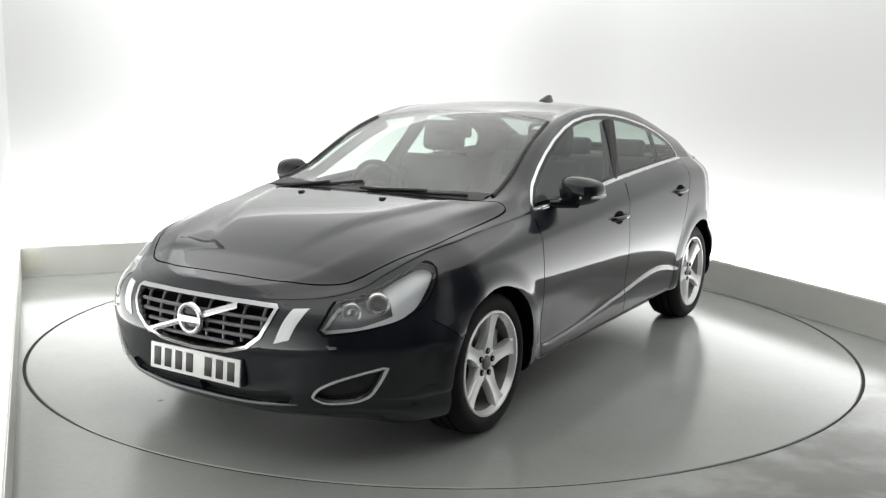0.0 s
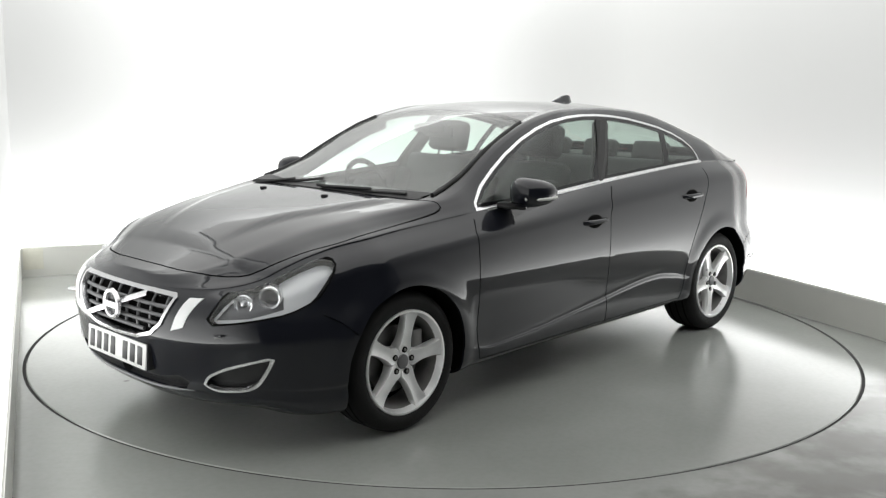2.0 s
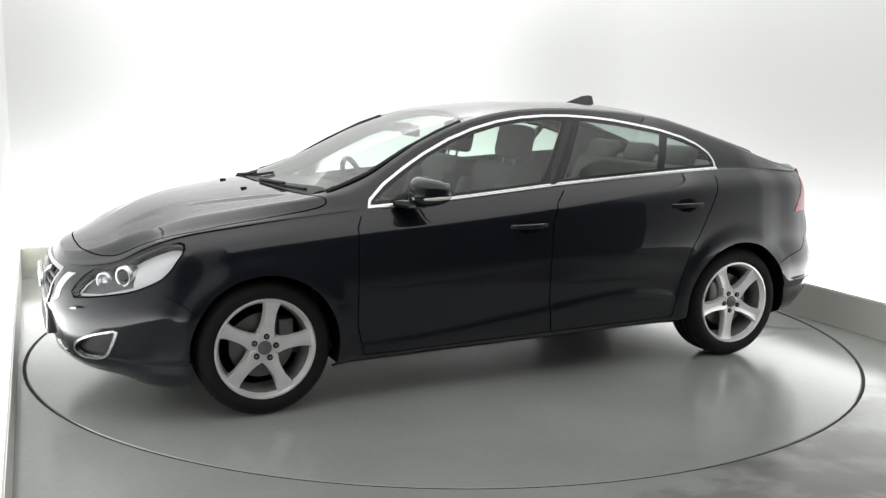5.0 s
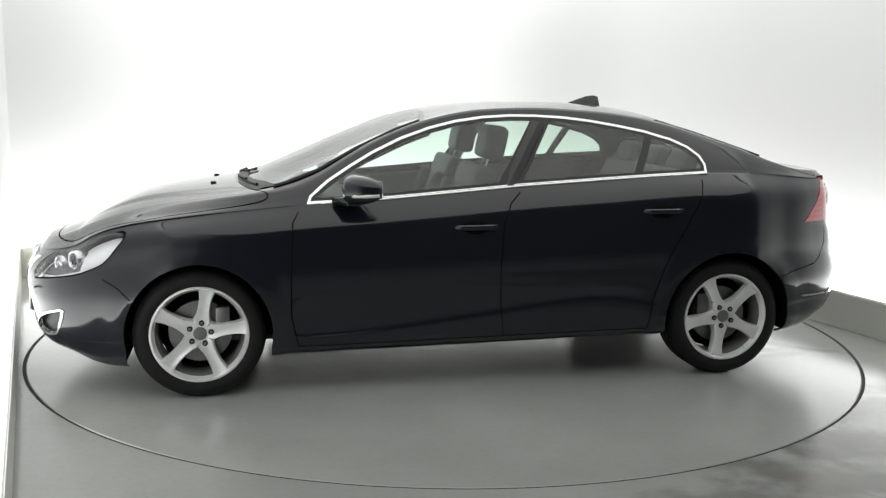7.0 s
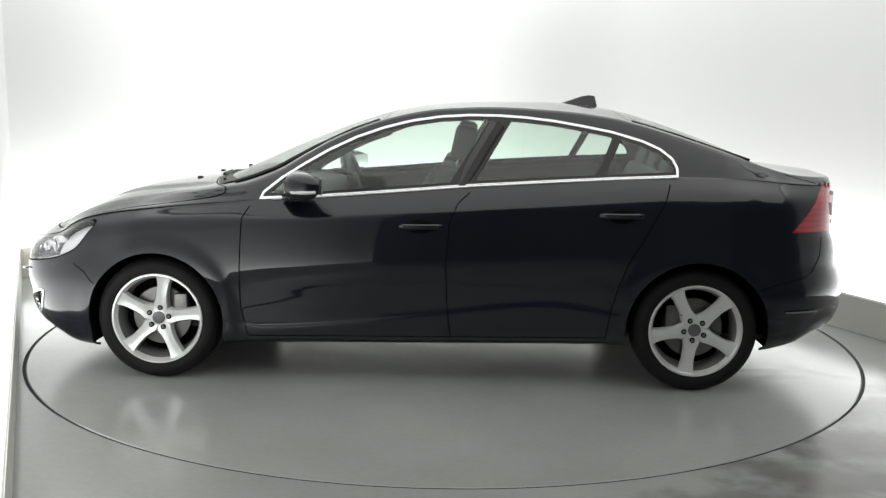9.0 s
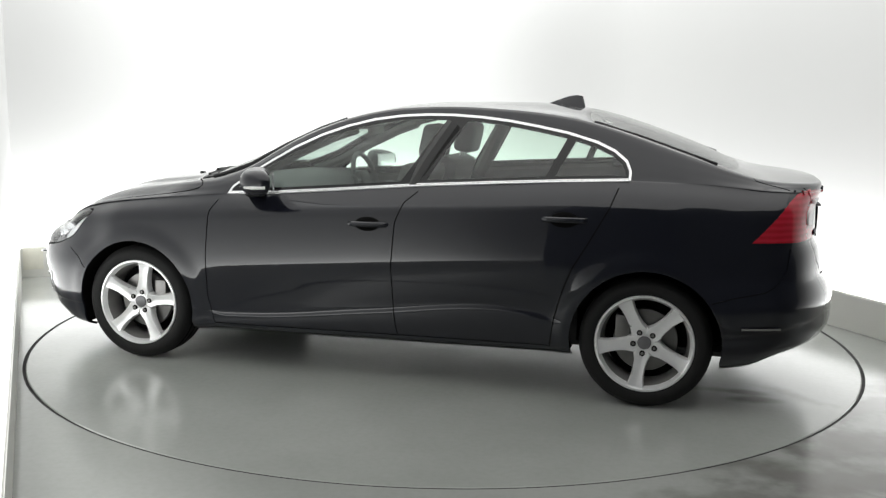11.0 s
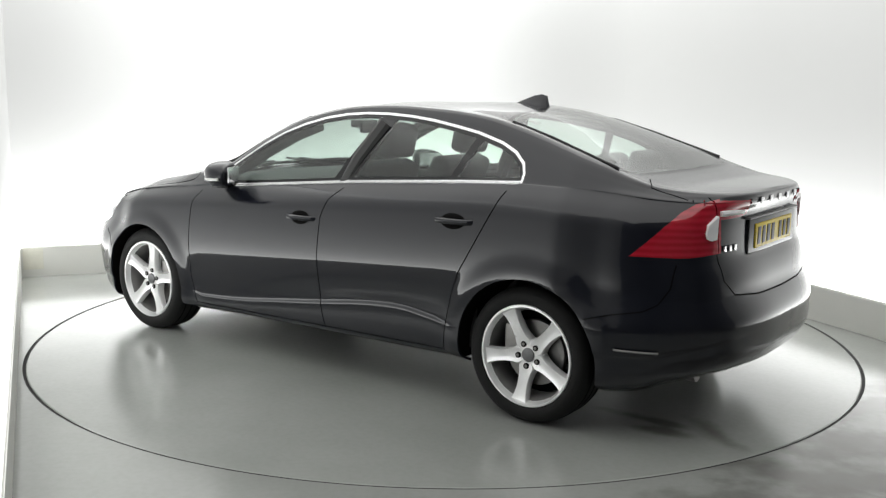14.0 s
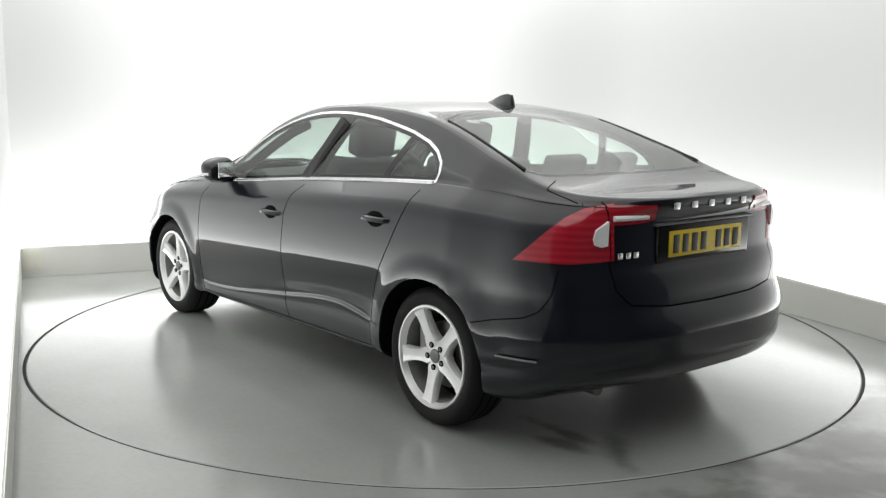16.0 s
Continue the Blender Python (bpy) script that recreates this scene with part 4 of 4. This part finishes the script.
def build_inside(car, base):
    for y in (.37, -.37):
        seat = part("front_seat", cushion(.50, .52, .16, (.31, y, .50), -6), M_SEAT, car, "charcoal leather front seat", at=base)
        b = cushion(.13, .50, .62, (-.02, y, .82), -20)
        part("backrest", b, M_SEAT, seat)
        for sy in (-.22, .22):
            part("side_bolster", cushion(.15, .09, .46, (.04, y + sy, .80), -20), M_SEAT, seat)
        head = cushion(.12, .27, .19, (-.185, y, 1.235), -12, .045)
        part("headrest", head, M_SEAT, seat)
        for sy in (-.06, .06):
            part("headrest_post", tube_bm([(-.125, y + sy, 1.06), (-.17, y + sy, 1.18)], .007), M_SATIN, seat)
    bench = part("rear_seat", cushion(.50, 1.20, .17, (-.85, 0, .50), -5), M_SEAT, car, "charcoal leather rear bench", at=base)
    part("backrest", cushion(.14, 1.22, .60, (-1.19, 0, .80), -24), M_SEAT, bench)
    for y in (.40, 0, -.40):
        part("headrest", cushion(.08, .26, .14, (-1.325, y, 1.135), -20, .035), M_SEAT, bench)
    part("parcel_shelf", box_bm(.42, 1.16, .02, .006, at=(-1.52, 0, 1.085)), M_TRIM, car, at=base)
    part("cabin_floor", box_bm(3.3, 1.55, .03, .01, at=(-.2, 0, .27)), M_TRIM, car, at=base)
    # dashboard with its sloping top
    prof = [(1.12, .985), (.95, 1.0), (.72, .99), (.60, .95), (.56, .90), (.60, .70), (.70, .55), (1.12, .5)]
    bm = bmesh.new()
    rows = [[bm.verts.new((x, y, z - .02 * abs(y))) for x, z in prof] for y in (-.74, -.4, 0, .4, .74)]
    for p, q in zip(rows, rows[1:]):
        for i in range(len(prof)):
            j = (i + 1) % len(prof)
            bm.faces.new((p[i], p[j], q[j], q[i]))
    bm.faces.new(rows[0])
    bm.faces.new(rows[-1][::-1])
    part("dashboard", bm, M_TRIM, car, "dark grey dashboard", at=base)
    # steering wheel on the car's right
    pts = [(.50 + .055 * math.sin(a), -.37 + .185 * math.cos(a), .93 + .175 * math.sin(a)) for a in [2 * math.pi * k / 28 for k in range(28)]]
    sw = part("steering_wheel", tube_bm(pts, .016, 8, True), M_SEAT, car, "dark leather steering wheel", at=base)
    part("wheel_boss", cushion(.06, .16, .13, (.52, -.37, .93), 20, .03), M_TRIM, sw)
    part("wheel_spoke", box_bm(.02, .33, .035, .006, at=(.51, -.37, .935)), M_SATIN, sw)
    # mirror inside
    part("rear_view_mirror", box_bm(.03, .23, .065, .014, at=(.30, 0, 1.285)), M_PLASTIC, car, at=base)
    part("sensor_box", box_bm(.12, .14, .05, .02, at=(.37, 0, 1.305)), M_PLASTIC, car, at=base)
    # door cards
    for s in (1, -1):
        for x0, x1 in ((.82, -.10), (-.20, -1.05)):
            bm = bmesh.new()
            lines = []
            for k in range(7):
                x = x0 + (x1 - x0) * k / 6
                zt = z_belt(x) - .012
                lines.append([bm.verts.new((x, s * yy, zz)) for yy, zz in ((.805, .28), (.79, .50), (.76, .62), (.755, .66), (.785, .72), (.775, zt - .02), (.795, zt))])
            for p, q in zip(lines, lines[1:]):
                for i in range(6):
                    bm.faces.new((p[i], p[i + 1], q[i + 1], q[i]))
            part("door_card", bm, M_TRIM, car, "dark grey inner door panel", at=base)


# ---------------------------------------------------------------- the car
def plate(car, base, m, x, y0, z0, lean, face, label):
    """Number plate with plain bars for the characters; face: +1 front, -1 rear."""
    at = base @ pose(x, y0, z0, 0, lean * face, 0 if face > 0 else 180)
    p = part("number_plate", box_bm(.008, .52, .111, .003), m, car, label, at=at)
    w = .050
    ys = [-.228, -.164, -.100, -.036, .072, .136, .200]
    for y in ys:
        part("plate_bar", box_bm(.003, w * .78, .079, .001, at=(.0052, y + .012, 0)), M_INK, p)
    return p


def ring_path(poly, fx, out=0.0):
    return [(fx(y, z) + out, y, z) for y, z in poly]


def build_car():
    car = tagged(new("car"), "black metallic four-door saloon car standing on the turntable", "car")
    base = Matrix.Translation((OFF[0], OFF[1], 0))
    s = cut_panels()

    def both(tag, name, m, label="", push=0.0, lip=.012):
        return part(name, s.take(tag, both=True, push=push, lip=lip), m, car, label, at=base, turned=False)

    def each(tag, name, m, label="", push=0.0, lip=.012):
        return [part(name, s.take(tag, side=k, push=push, lip=lip), m, car, label, at=base, turned=False) for k in (1, -1)]

    each("", "wing", M_PAINT, "black painted wings and pillars")
    both("hood", "hood", M_PAINT, "black painted hood")
    both("roof", "roof", M_PAINT, "black painted roof")
    both("boot_lid", "boot_lid", M_PAINT, "black painted boot lid")
    both("bumper_front", "front_bumper", M_PAINT)
    both("bumper_rear", "rear_bumper", M_PAINT)
    df = each("door_front", "front_door", M_PAINT)
    dr = each("door_rear", "rear_door", M_PAINT)
    each("sill", "sill", M_PAINT)
    both("seam", "panel_gap", M_GAP, push=-.005, lip=0)
    each("trim", "window_surround", M_CHROME, "bright chrome window surround", push=.002, lip=.006)
    each("pillar", "door_pillar", M_GLOSSBLACK, "gloss black window pillars")
    both("pillar_top", "windscreen_edge", M_GLOSSBLACK)
    both("pillar_back", "rear_window_edge", M_GLOSSBLACK)
    for tag, nm in (("glass_front", "front_side_window"), ("glass_rear", "rear_side_window"), ("glass_quarter", "quarter_window")):
        for ob in each(tag, nm, M_GLASS, "green-tinted side window", lip=0):
            ob.visible_shadow = False
    for tag, nm in (("windscreen", "windscreen"), ("rear_window", "rear_window")):
        ob = both(tag, nm, M_SCREEN, "pale green-tinted glass", lip=0)
        ob.visible_shadow = False
    # washer jets in the bumper below the lamps
    for k in (1, -1):
        part("lamp_washer", box_bm(.03, .055, .010, .004, m=Matrix.Rotation(radians(-35 * k), 4, "Z")), M_SATIN, car, at=base @ pose(nose_x(.63, .53) + .004, k * .63, .53))
        part("bumper_strip", tube_bm([(tail_x(y, .43) - .002, k * y, .43) for y in np.linspace(.905, .84, 8)], .005, 6), M_IRON, car, "slim grey bumper strip", at=base)
    # bright moulding along the foot of the side windows
    for k in (1, -1):
        low = sorted(TRIM_LOW + [(.79, .948), (-1.275, 1.094)])
        pts = []
        for (xa, za), (xb, zb) in zip(low, low[1:]):
            pts += [(xa + (xb - xa) * q / 4, za + (zb - za) * q / 4) for q in range(4)]
        bm = tube_bm([(x, k * (half_width(x) * f_belt(x) - .004), z + .003) for x, z in pts + [low[-1]]], .0075, 8)
        part("waist_moulding", bm, M_CHROME, car, "bright chrome waist moulding", at=base)
    # headlamps: clear lens over a bright bowl
    lens = each(("headlamp", "headlamp_inner"), "headlamp", M_LENS, "clear headlamp lens", lip=.0)
    for k, ob in zip((1, -1), lens):
        ob.visible_shadow = False
        part("reflector", s.take("headlamp", side=k, push=-.040), M_REFLECTOR, ob, "silver reflector bowl", turned=False)
        part("bezel", s.take("headlamp_inner", side=k, push=-.050, lip=-.012), M_GRILLE, ob, "dark grey lamp bezel", turned=False)
        for x, y, z, r in ((2.055, .632, .640, .040), (1.975, .702, .668, .046)):
            at = pose(x, k * y, z, 0, 0, (-52 if k > 0 else -128))
            ring = lathe_bm([(r * .66, -.03), (r * .70, .004), (r * .80, .014), (r * .96, .016), (r * 1.04, .010), (r * 1.06, -.01), (r * 1.02, -.05)], 32)
            pr = part("projector", ring, M_CHROME, ob, "chrome projector ring", at=at)
            dome = lathe_bm([(.0001, .012), (r * .3, .010), (r * .52, .004), (r * .68, -.008)], 24)
            part("projector_lens", dome, M_SATIN if r < .043 else M_GLOSSBLACK, pr)
    each("lamp_rim", "lamp_gasket", M_GAP, push=-.002, lip=.01)
    for ob in each("accent_lamp", "position_lamp", M_REFLECTOR, "slim clear position lamp", push=.003, lip=.012):
        pass
    each("fog_trim", "fog_lamp_surround", M_CHROME, "chrome fog lamp surround", push=.004, lip=.02)
    each("fog_well", "fog_lamp_well", M_PLASTIC, push=-.03, lip=-.035)
    both("intake", "lower_intake", M_PLASTIC, push=-.03, lip=-.03)
    both("grille_frame", "grille_frame", M_SATIN, "bright chrome grille frame", push=.007, lip=.03)
    tails = each("tail_lamp", "tail_lamp", M_RED, "red wraparound tail lamp", push=.003, lip=.015)
    for k, ob in zip((1, -1), tails):
        pts = [(tail_x(y, z) - .006, k * y, z) for y, z in ((.585, 1.00), (.605, .985), (.635, .965), (.645, .93), (.640, .905), (.615, .895), (.585, .90))]
        bm = bmesh.new()
        f = bm.faces.new([bm.verts.new(p) for p in pts])
        r = bmesh.ops.extrude_face_region(bm, geom=[f])
        bmesh.ops.translate(bm, verts=[g for g in r["geom"] if isinstance(g, bmesh.types.BMVert)], vec=(.03, -k * .01, 0))
        part("clear_insert", bm, M_REFLECTOR, ob, "clear indicator insert")
    inner_lamps = each("tail_lamp_inner", "boot_lamp", M_RED, "red lamp on the boot lid", push=.003, lip=.012)
    for k, ob in zip((1, -1), inner_lamps):
        bm = tube_bm([(tail_x(y, 1.008) + .0085, k * y, 1.008) for y in np.linspace(.38, .555, 8)], .012, 8)
        part("reversing_lens", bm, M_REFLECTOR, ob, "clear reversing lamp strip")

    # grille: backing, bars, slanting strip and badge
    bm = bmesh.new()
    rows = [[bm.verts.new((nose_x(y, z) - dx, y, z)) for z, dx in ((.42, .03), (.45, .065), (.56, .07), (.67, .065), (.70, .03))] for y in np.linspace(-.44, .44, 23)]
    for p, q in zip(rows, rows[1:]):
        for i in range(4):
            bm.faces.new((p[i], p[i + 1], q[i + 1], q[i]))
    back = part("grille_backing", bm, M_GAP, car, "black grille backing", at=base)
    inner = shrink_half(GRILLE, .03)

    def span(z):
        ys = [(y, zz) for y, zz in inner if y >= 0]
        best = 0
        for (y0, a), (y1, b) in zip(ys, ys[1:]):
            if (a - z) * (b - z) <= 0 and abs(a - b) > 1e-6:
                best = max(best, y0 + (y1 - y0) * (z - a) / (b - a))
        return best
    for z in (.498, .535, .572, .609):
        h = span(z)
        if h < .1:
            continue
        pts = [(nose_x(y, z) - .022, y, z) for y in np.linspace(-h, h, 17)]
        part("grille_bar", tube_bm(pts, .0085, 8), M_GRILLE, back, "grey grille bar")
    for y in np.linspace(-.33, .33, 8):
        zs = [z for z in np.linspace(.46, .645, 60) if span(z) > abs(y)]
        if not zs:
            continue
        pts = [(nose_x(y, z) - .030, y, z) for z in np.linspace(zs[0], zs[-1], 6)]
        part("grille_upright", tube_bm(pts, .0065, 6), M_GRILLE, back)
    bm = bmesh.new()
    rows = []
    for t in np.linspace(0, 1, 13):
        y, z = -.285 + .50 * t, .485 + .168 * t
        row = []
        for o, d in ((-.012, -.012), (-.012, .004), (0, .008), (.012, .004), (.012, -.012)):
            yy, zz = y - o * .32, z + o * .95
            row.append(bm.verts.new((nose_x(yy, zz) + d, yy, zz)))
        rows.append(row)
    for p, q in zip(rows, rows[1:]):
        for i in range(4):
            bm.faces.new((p[i], p[i + 1], q[i + 1], q[i]))
    part("grille_strip", bm, M_CHROME, car, "slanting chrome strip across the grille", at=base)
    badge = lathe_bm([(.045, .0), (.050, .014), (.058, .018), (.066, .014), (.068, 0)], 40)
    bmesh.ops.rotate(badge, verts=badge.verts, matrix=Matrix.Rotation(radians(-90), 3, "Z"))
    bd = part("badge", badge, M_CHROME, car, "round chrome ring badge", at=base @ pose(nose_x(0, .575) + .004, -.01, .575))
    part("badge_bar", box_bm(.012, .12, .028, .004, at=(.014, 0, 0)), M_SATIN, bd)
    part("badge_disc", box_bm(.006, .085, .085, .002, at=(.0, 0, 0)), M_GLOSSBLACK, bd)

    plate(car, base, M_WHITE, nose_x(0, .385) + .014, 0, .385, -4, 1, "white number plate with black bars")
    part("plate_holder", box_bm(.03, .53, .115, .006, at=(nose_x(0, .385) - .006, 0, .385)), M_PLASTIC, car, at=base)
    plate(car, base, M_YELLOW, tail_x(0, .885) - .012, 0, .885, 0, -1, "yellow number plate with black bars")
    part("plate_recess", box_bm(.03, .66, .16, .012, at=(tail_x(0, .885) + .006, 0, .885)), M_GLOSSBLACK, car, at=base)
    part("boot_strip", box_bm(.03, .70, .010, .004, at=(tail_x(.2, .972) - .003, 0, .972)), M_GRILLE, car, "dark chrome strip over the rear plate", at=base)
    for y in (.24, .12, 0, -.12, -.24):
        part("boot_mark", box_bm(.006, .040, .030, .004, at=(tail_x(y, 1.048) - .003, y, 1.048)), M_CHROME, car, at=base)
    for y in (.525, .485, .445):
        part("model_mark", box_bm(.006, .030, .026, .004, at=(tail_x(y, .855) - .004, y, .855)), M_CHROME, car, at=base)

    # mirrors
    for k in (1, -1):
        bm = bmesh.new()
        bmesh.ops.create_uvsphere(bm, u_segments=28, v_segments=16, radius=1)
        for v in bm.verts:
            x, y, z = v.co
            x = math.copysign(abs(x) ** .75, x)
            y = math.copysign(abs(y) ** .7, y)
            z = math.copysign(abs(z) ** .8, z)
            fx = .10 if x > 0 else .055
            v.co = (x * fx * (1 - .25 * abs(y)) - .03 * y * y, y * .116, z * (.071 - .014 * y))
        mir = part("door_mirror", bm, M_PAINT, car, "black door mirror", at=base @ pose(.605, k * .948, 1.03, 0, 0, k * 28) @ Matrix.Diagonal((1, k, 1, 1)))
        part("mirror_glass", box_bm(.006, .165, .085, .002, at=(-.068, -.005, .002)), M_CHROME, mir, "mirror glass")
        part("mirror_light", tube_bm([(.088, -.02, -.024), (.072, .05, -.024), (.035, .095, -.022), (-.025, .112, -.020)], .009), M_WHITE, mir, "slim white repeater strip")
        part("mirror_foot", box_bm(.10, .15, .034, .014, at=(.02, -.09, -.064)), M_GLOSSBLACK, mir)
        # handles: bar over a flat black bulge that stands in for the hollow's shade
        for d, x, z in ((df, .02, .832), (dr, -.985, .905)):
            ob = d[0] if k > 0 else d[1]
            yh = half_width(x) * .982
            pts = [(x + .105, yh - .012, z), (x + .08, yh + .014, z + .002), (x + .02, yh + .022, z + .003), (x - .05, yh + .022, z + .004), (x - .09, yh + .014, z + .004), (x - .11, yh - .012, z + .004)]
            bm = tube_bm([(a, k * b, c) for a, b, c in pts], .014, 10)
            part("door_handle", bm, M_PAINT, ob, "black door handle")
            bm = bmesh.new()
            bmesh.ops.create_uvsphere(bm, u_segments=20, v_segments=10, radius=1, matrix=Matrix.Translation((x, k * (yh + .002), z)) @ Matrix.Diagonal((.072, .011, .040, 1)))
            part("hollow_shade", bm, M_GAP, ob)

    # grey tube under the lower intake, drawn for the highlight on the bumper's lip
    bm = tube_bm([(nose_x(y, .25) + .004, y, .25 + .03 * (abs(y) / .5) ** 3) for y in np.linspace(-.5, .5, 21)], .007, 8)
    part("lip_highlight", bm, M_GRILLE, car, "grey strip standing in for the highlight on the bumper lip", at=base)

    # roof fin
    bm = bmesh.new()
    secs = [(-.74, .004, .004), (-.80, .022, .030), (-.86, .030, .058), (-.905, .031, .071), (-.935, .027, .068), (-.950, .016, .012)]
    rows = []
    for x, hw, h in secs:
        z = z_mid(x) - .006
        rows.append([bm.verts.new((x, y * hw, z + q * h)) for y, q in ((-1, 0), (-.7, .5), (-.25, .95), (.25, .95), (.7, .5), (1, 0))])
    for p, q in zip(rows, rows[1:]):
        for i in range(5):
            bm.faces.new((p[i], p[i + 1], q[i + 1], q[i]))
    bm.faces.new(rows[-1])
    part("roof_fin", bm, M_PAINT, car, "black roof aerial fin", at=base)

    # cowl, wipers, washer nozzles
    for y0, y1 in ((.58, .0), (-.04, -.56)):
        pts = [(x, y, top_z(x, y) + .010) for x, y in ((1.10, y0), (1.155, (y0 * 2 + y1) / 3), (1.165, (y0 + y1 * 2) / 3), (1.175, y1))]
        wp = part("wiper", tube_bm(pts, .008, 6), M_PLASTIC, car, "black wiper blade", at=base)
        part("wiper_arm", tube_bm([(pts[1][0], pts[1][1], pts[1][2] + .012), (1.195, y1 + .06, top_z(1.195, y1) + .012)], .009, 6), M_PLASTIC, wp)
    bm = bmesh.new()
    rows = []
    for y in np.linspace(-.66, .66, 27):
        e = abs(y) / .66
        xs = (1.205 - .10 * e ** 2.5, 1.18 - .115 * e ** 2.5, 1.145 - .14 * e ** 2.5)
        rows.append([bm.verts.new((x, y, top_z(x, y) + dz)) for x, dz in zip(xs, (.002, .006, .004))])
    for p, q in zip(rows, rows[1:]):
        for i in range(2):
            bm.faces.new((p[i], p[i + 1], q[i + 1], q[i]))
    part("cowl", bm, M_PLASTIC, car, "black plastic cowl panel", at=base)
    for y in (.25, -.25):
        part("washer_nozzle", box_bm(.03, .022, .013, .004, at=(1.33, y, top_z(1.33, y) + .002)), M_PLASTIC, car, at=base)

    # underside, wheel wells, exhaust
    part("floor_pan", box_bm(1.94, 1.60, .08, .02, at=(0, 0, .255)), M_PLASTIC, car, at=base)
    part("underbody", box_bm(3.7, 1.36, .06, .02, at=(.02, 0, .265)), M_PLASTIC, car, at=base)
    for x, r in ((WHEEL_X, .352), (-WHEEL_X, .362)):
        for k in (1, -1):
            bm = bmesh.new()
            fore, aft = z_low(x + r) + .028, z_low(x - r) + .028
            rows = [[bm.verts.new((a, k * (side_y(a, max(b, z_low(a) + .03)) - .004), b)) for a, b in arch_line(x, r + .003, fore, aft)]]
            for y, rr in ((.84, r + .012), (.50, r + .012)):
                rows.append([bm.verts.new((a, k * y, b)) for a, b in arch_line(x, rr, fore, aft)])
            for p, q in zip(rows, rows[1:]):
                for i in range(len(p) - 1):
                    bm.faces.new((p[i], p[i + 1], q[i + 1], q[i]))
            bm.faces.new(rows[-1])
            part("wheel_arch_liner", bm, M_GAP, car, "black wheel arch liner", at=base)
    ex = tube_bm([(-1.85, .50, .262), (-2.06, .52, .268)], .026, 16)
    part("exhaust_tip", ex, M_IRON, car, at=base)
    # stickers in the glass
    part("screen_sticker", box_bm(.004, .05, .035, .001, m=Matrix.Rotation(radians(-66), 4, "Y")), M_STICKER, car, "small white paper sticker", at=base @ pose(.34, .555, top_z(.34, .555) - .004))
    part("rear_sticker", box_bm(.004, .06, .04, .001, m=Matrix.Rotation(radians(72), 4, "Y")), M_STICKER, car, "small white paper sticker", at=base @ pose(-1.13, .44, top_z(-1.13, .44) - .005))

    # rubber seals beside the windscreen and trims on the pillars inside
    edge = [(1.02, .672), (.95, .662), (.80, .642), (.60, .612), (.40, .592), (.26, .572)]
    for k in (1, -1):
        bm = tube_bm([(x, k * y, top_z(x, y) + .003) for x, y in edge], .011, 8)
        part("windscreen_seal", bm, M_PLASTIC, car, "black rubber windscreen seal", at=base)
        bm = tube_bm([(x - .05, k * (y - .015), top_z(x, y) - .045) for x, y in edge], .030, 8)
        part("pillar_trim", bm, M_TRIM, car, "dark grey inner pillar trim", at=base)
        bm = tube_bm([(-.16, k * .775, .98), (-.25, k * .735, 1.15), (-.36, k * .655, 1.34)], .045, 8)
        part("pillar_trim", bm, M_TRIM, car, "dark grey inner pillar trim", at=base)

    for k in (1, -1):
        bm = tube_bm([(x, k * y, top_z(x, y) + .001) for x, y in ((-1.07, .545), (-1.3, .568), (-1.55, .603), (-1.68, .618))], .006, 8)
        part("rear_window_seal", bm, M_PLASTIC, car, "black rubber rear window seal", at=base)

    # roof lining
    bm = bmesh.new()
    rows = []
    for x in np.linspace(.18, -1.0, 14):
        w = half_width(x) * f_rail(x) - .04
        rows.append([bm.verts.new((x, w * t, z_mid(x) - .035 - (z_mid(x) - z_rail(x)) * abs(t) ** 2.4)) for t in np.linspace(-1, 1, 13)])
    for p, q in zip(rows, rows[1:]):
        for i in range(12):
            bm.faces.new((p[i], p[i + 1], q[i + 1], q[i]))
    part("roof_lining", bm, M_LINING, car, "pale grey roof lining", at=base)
    build_inside(car, base)
    for name, x, k, first in (("wheel", WHEEL_X, 1, 100), ("wheel", -WHEEL_X, 1, 63), ("wheel", WHEEL_X, -1, 60), ("wheel", -WHEEL_X, -1, 20)):
        build_wheel(car, name, x, k, first)
    return car


build_room()
TABLE = build_turntable()
CAR = build_car()


def motions():
    rows = [(t, pose(0, 0, 0, 0, 0, a)) for t, a in TURN]
    walk(CAR, rows)
    walk(TABLE, rows)


motions()
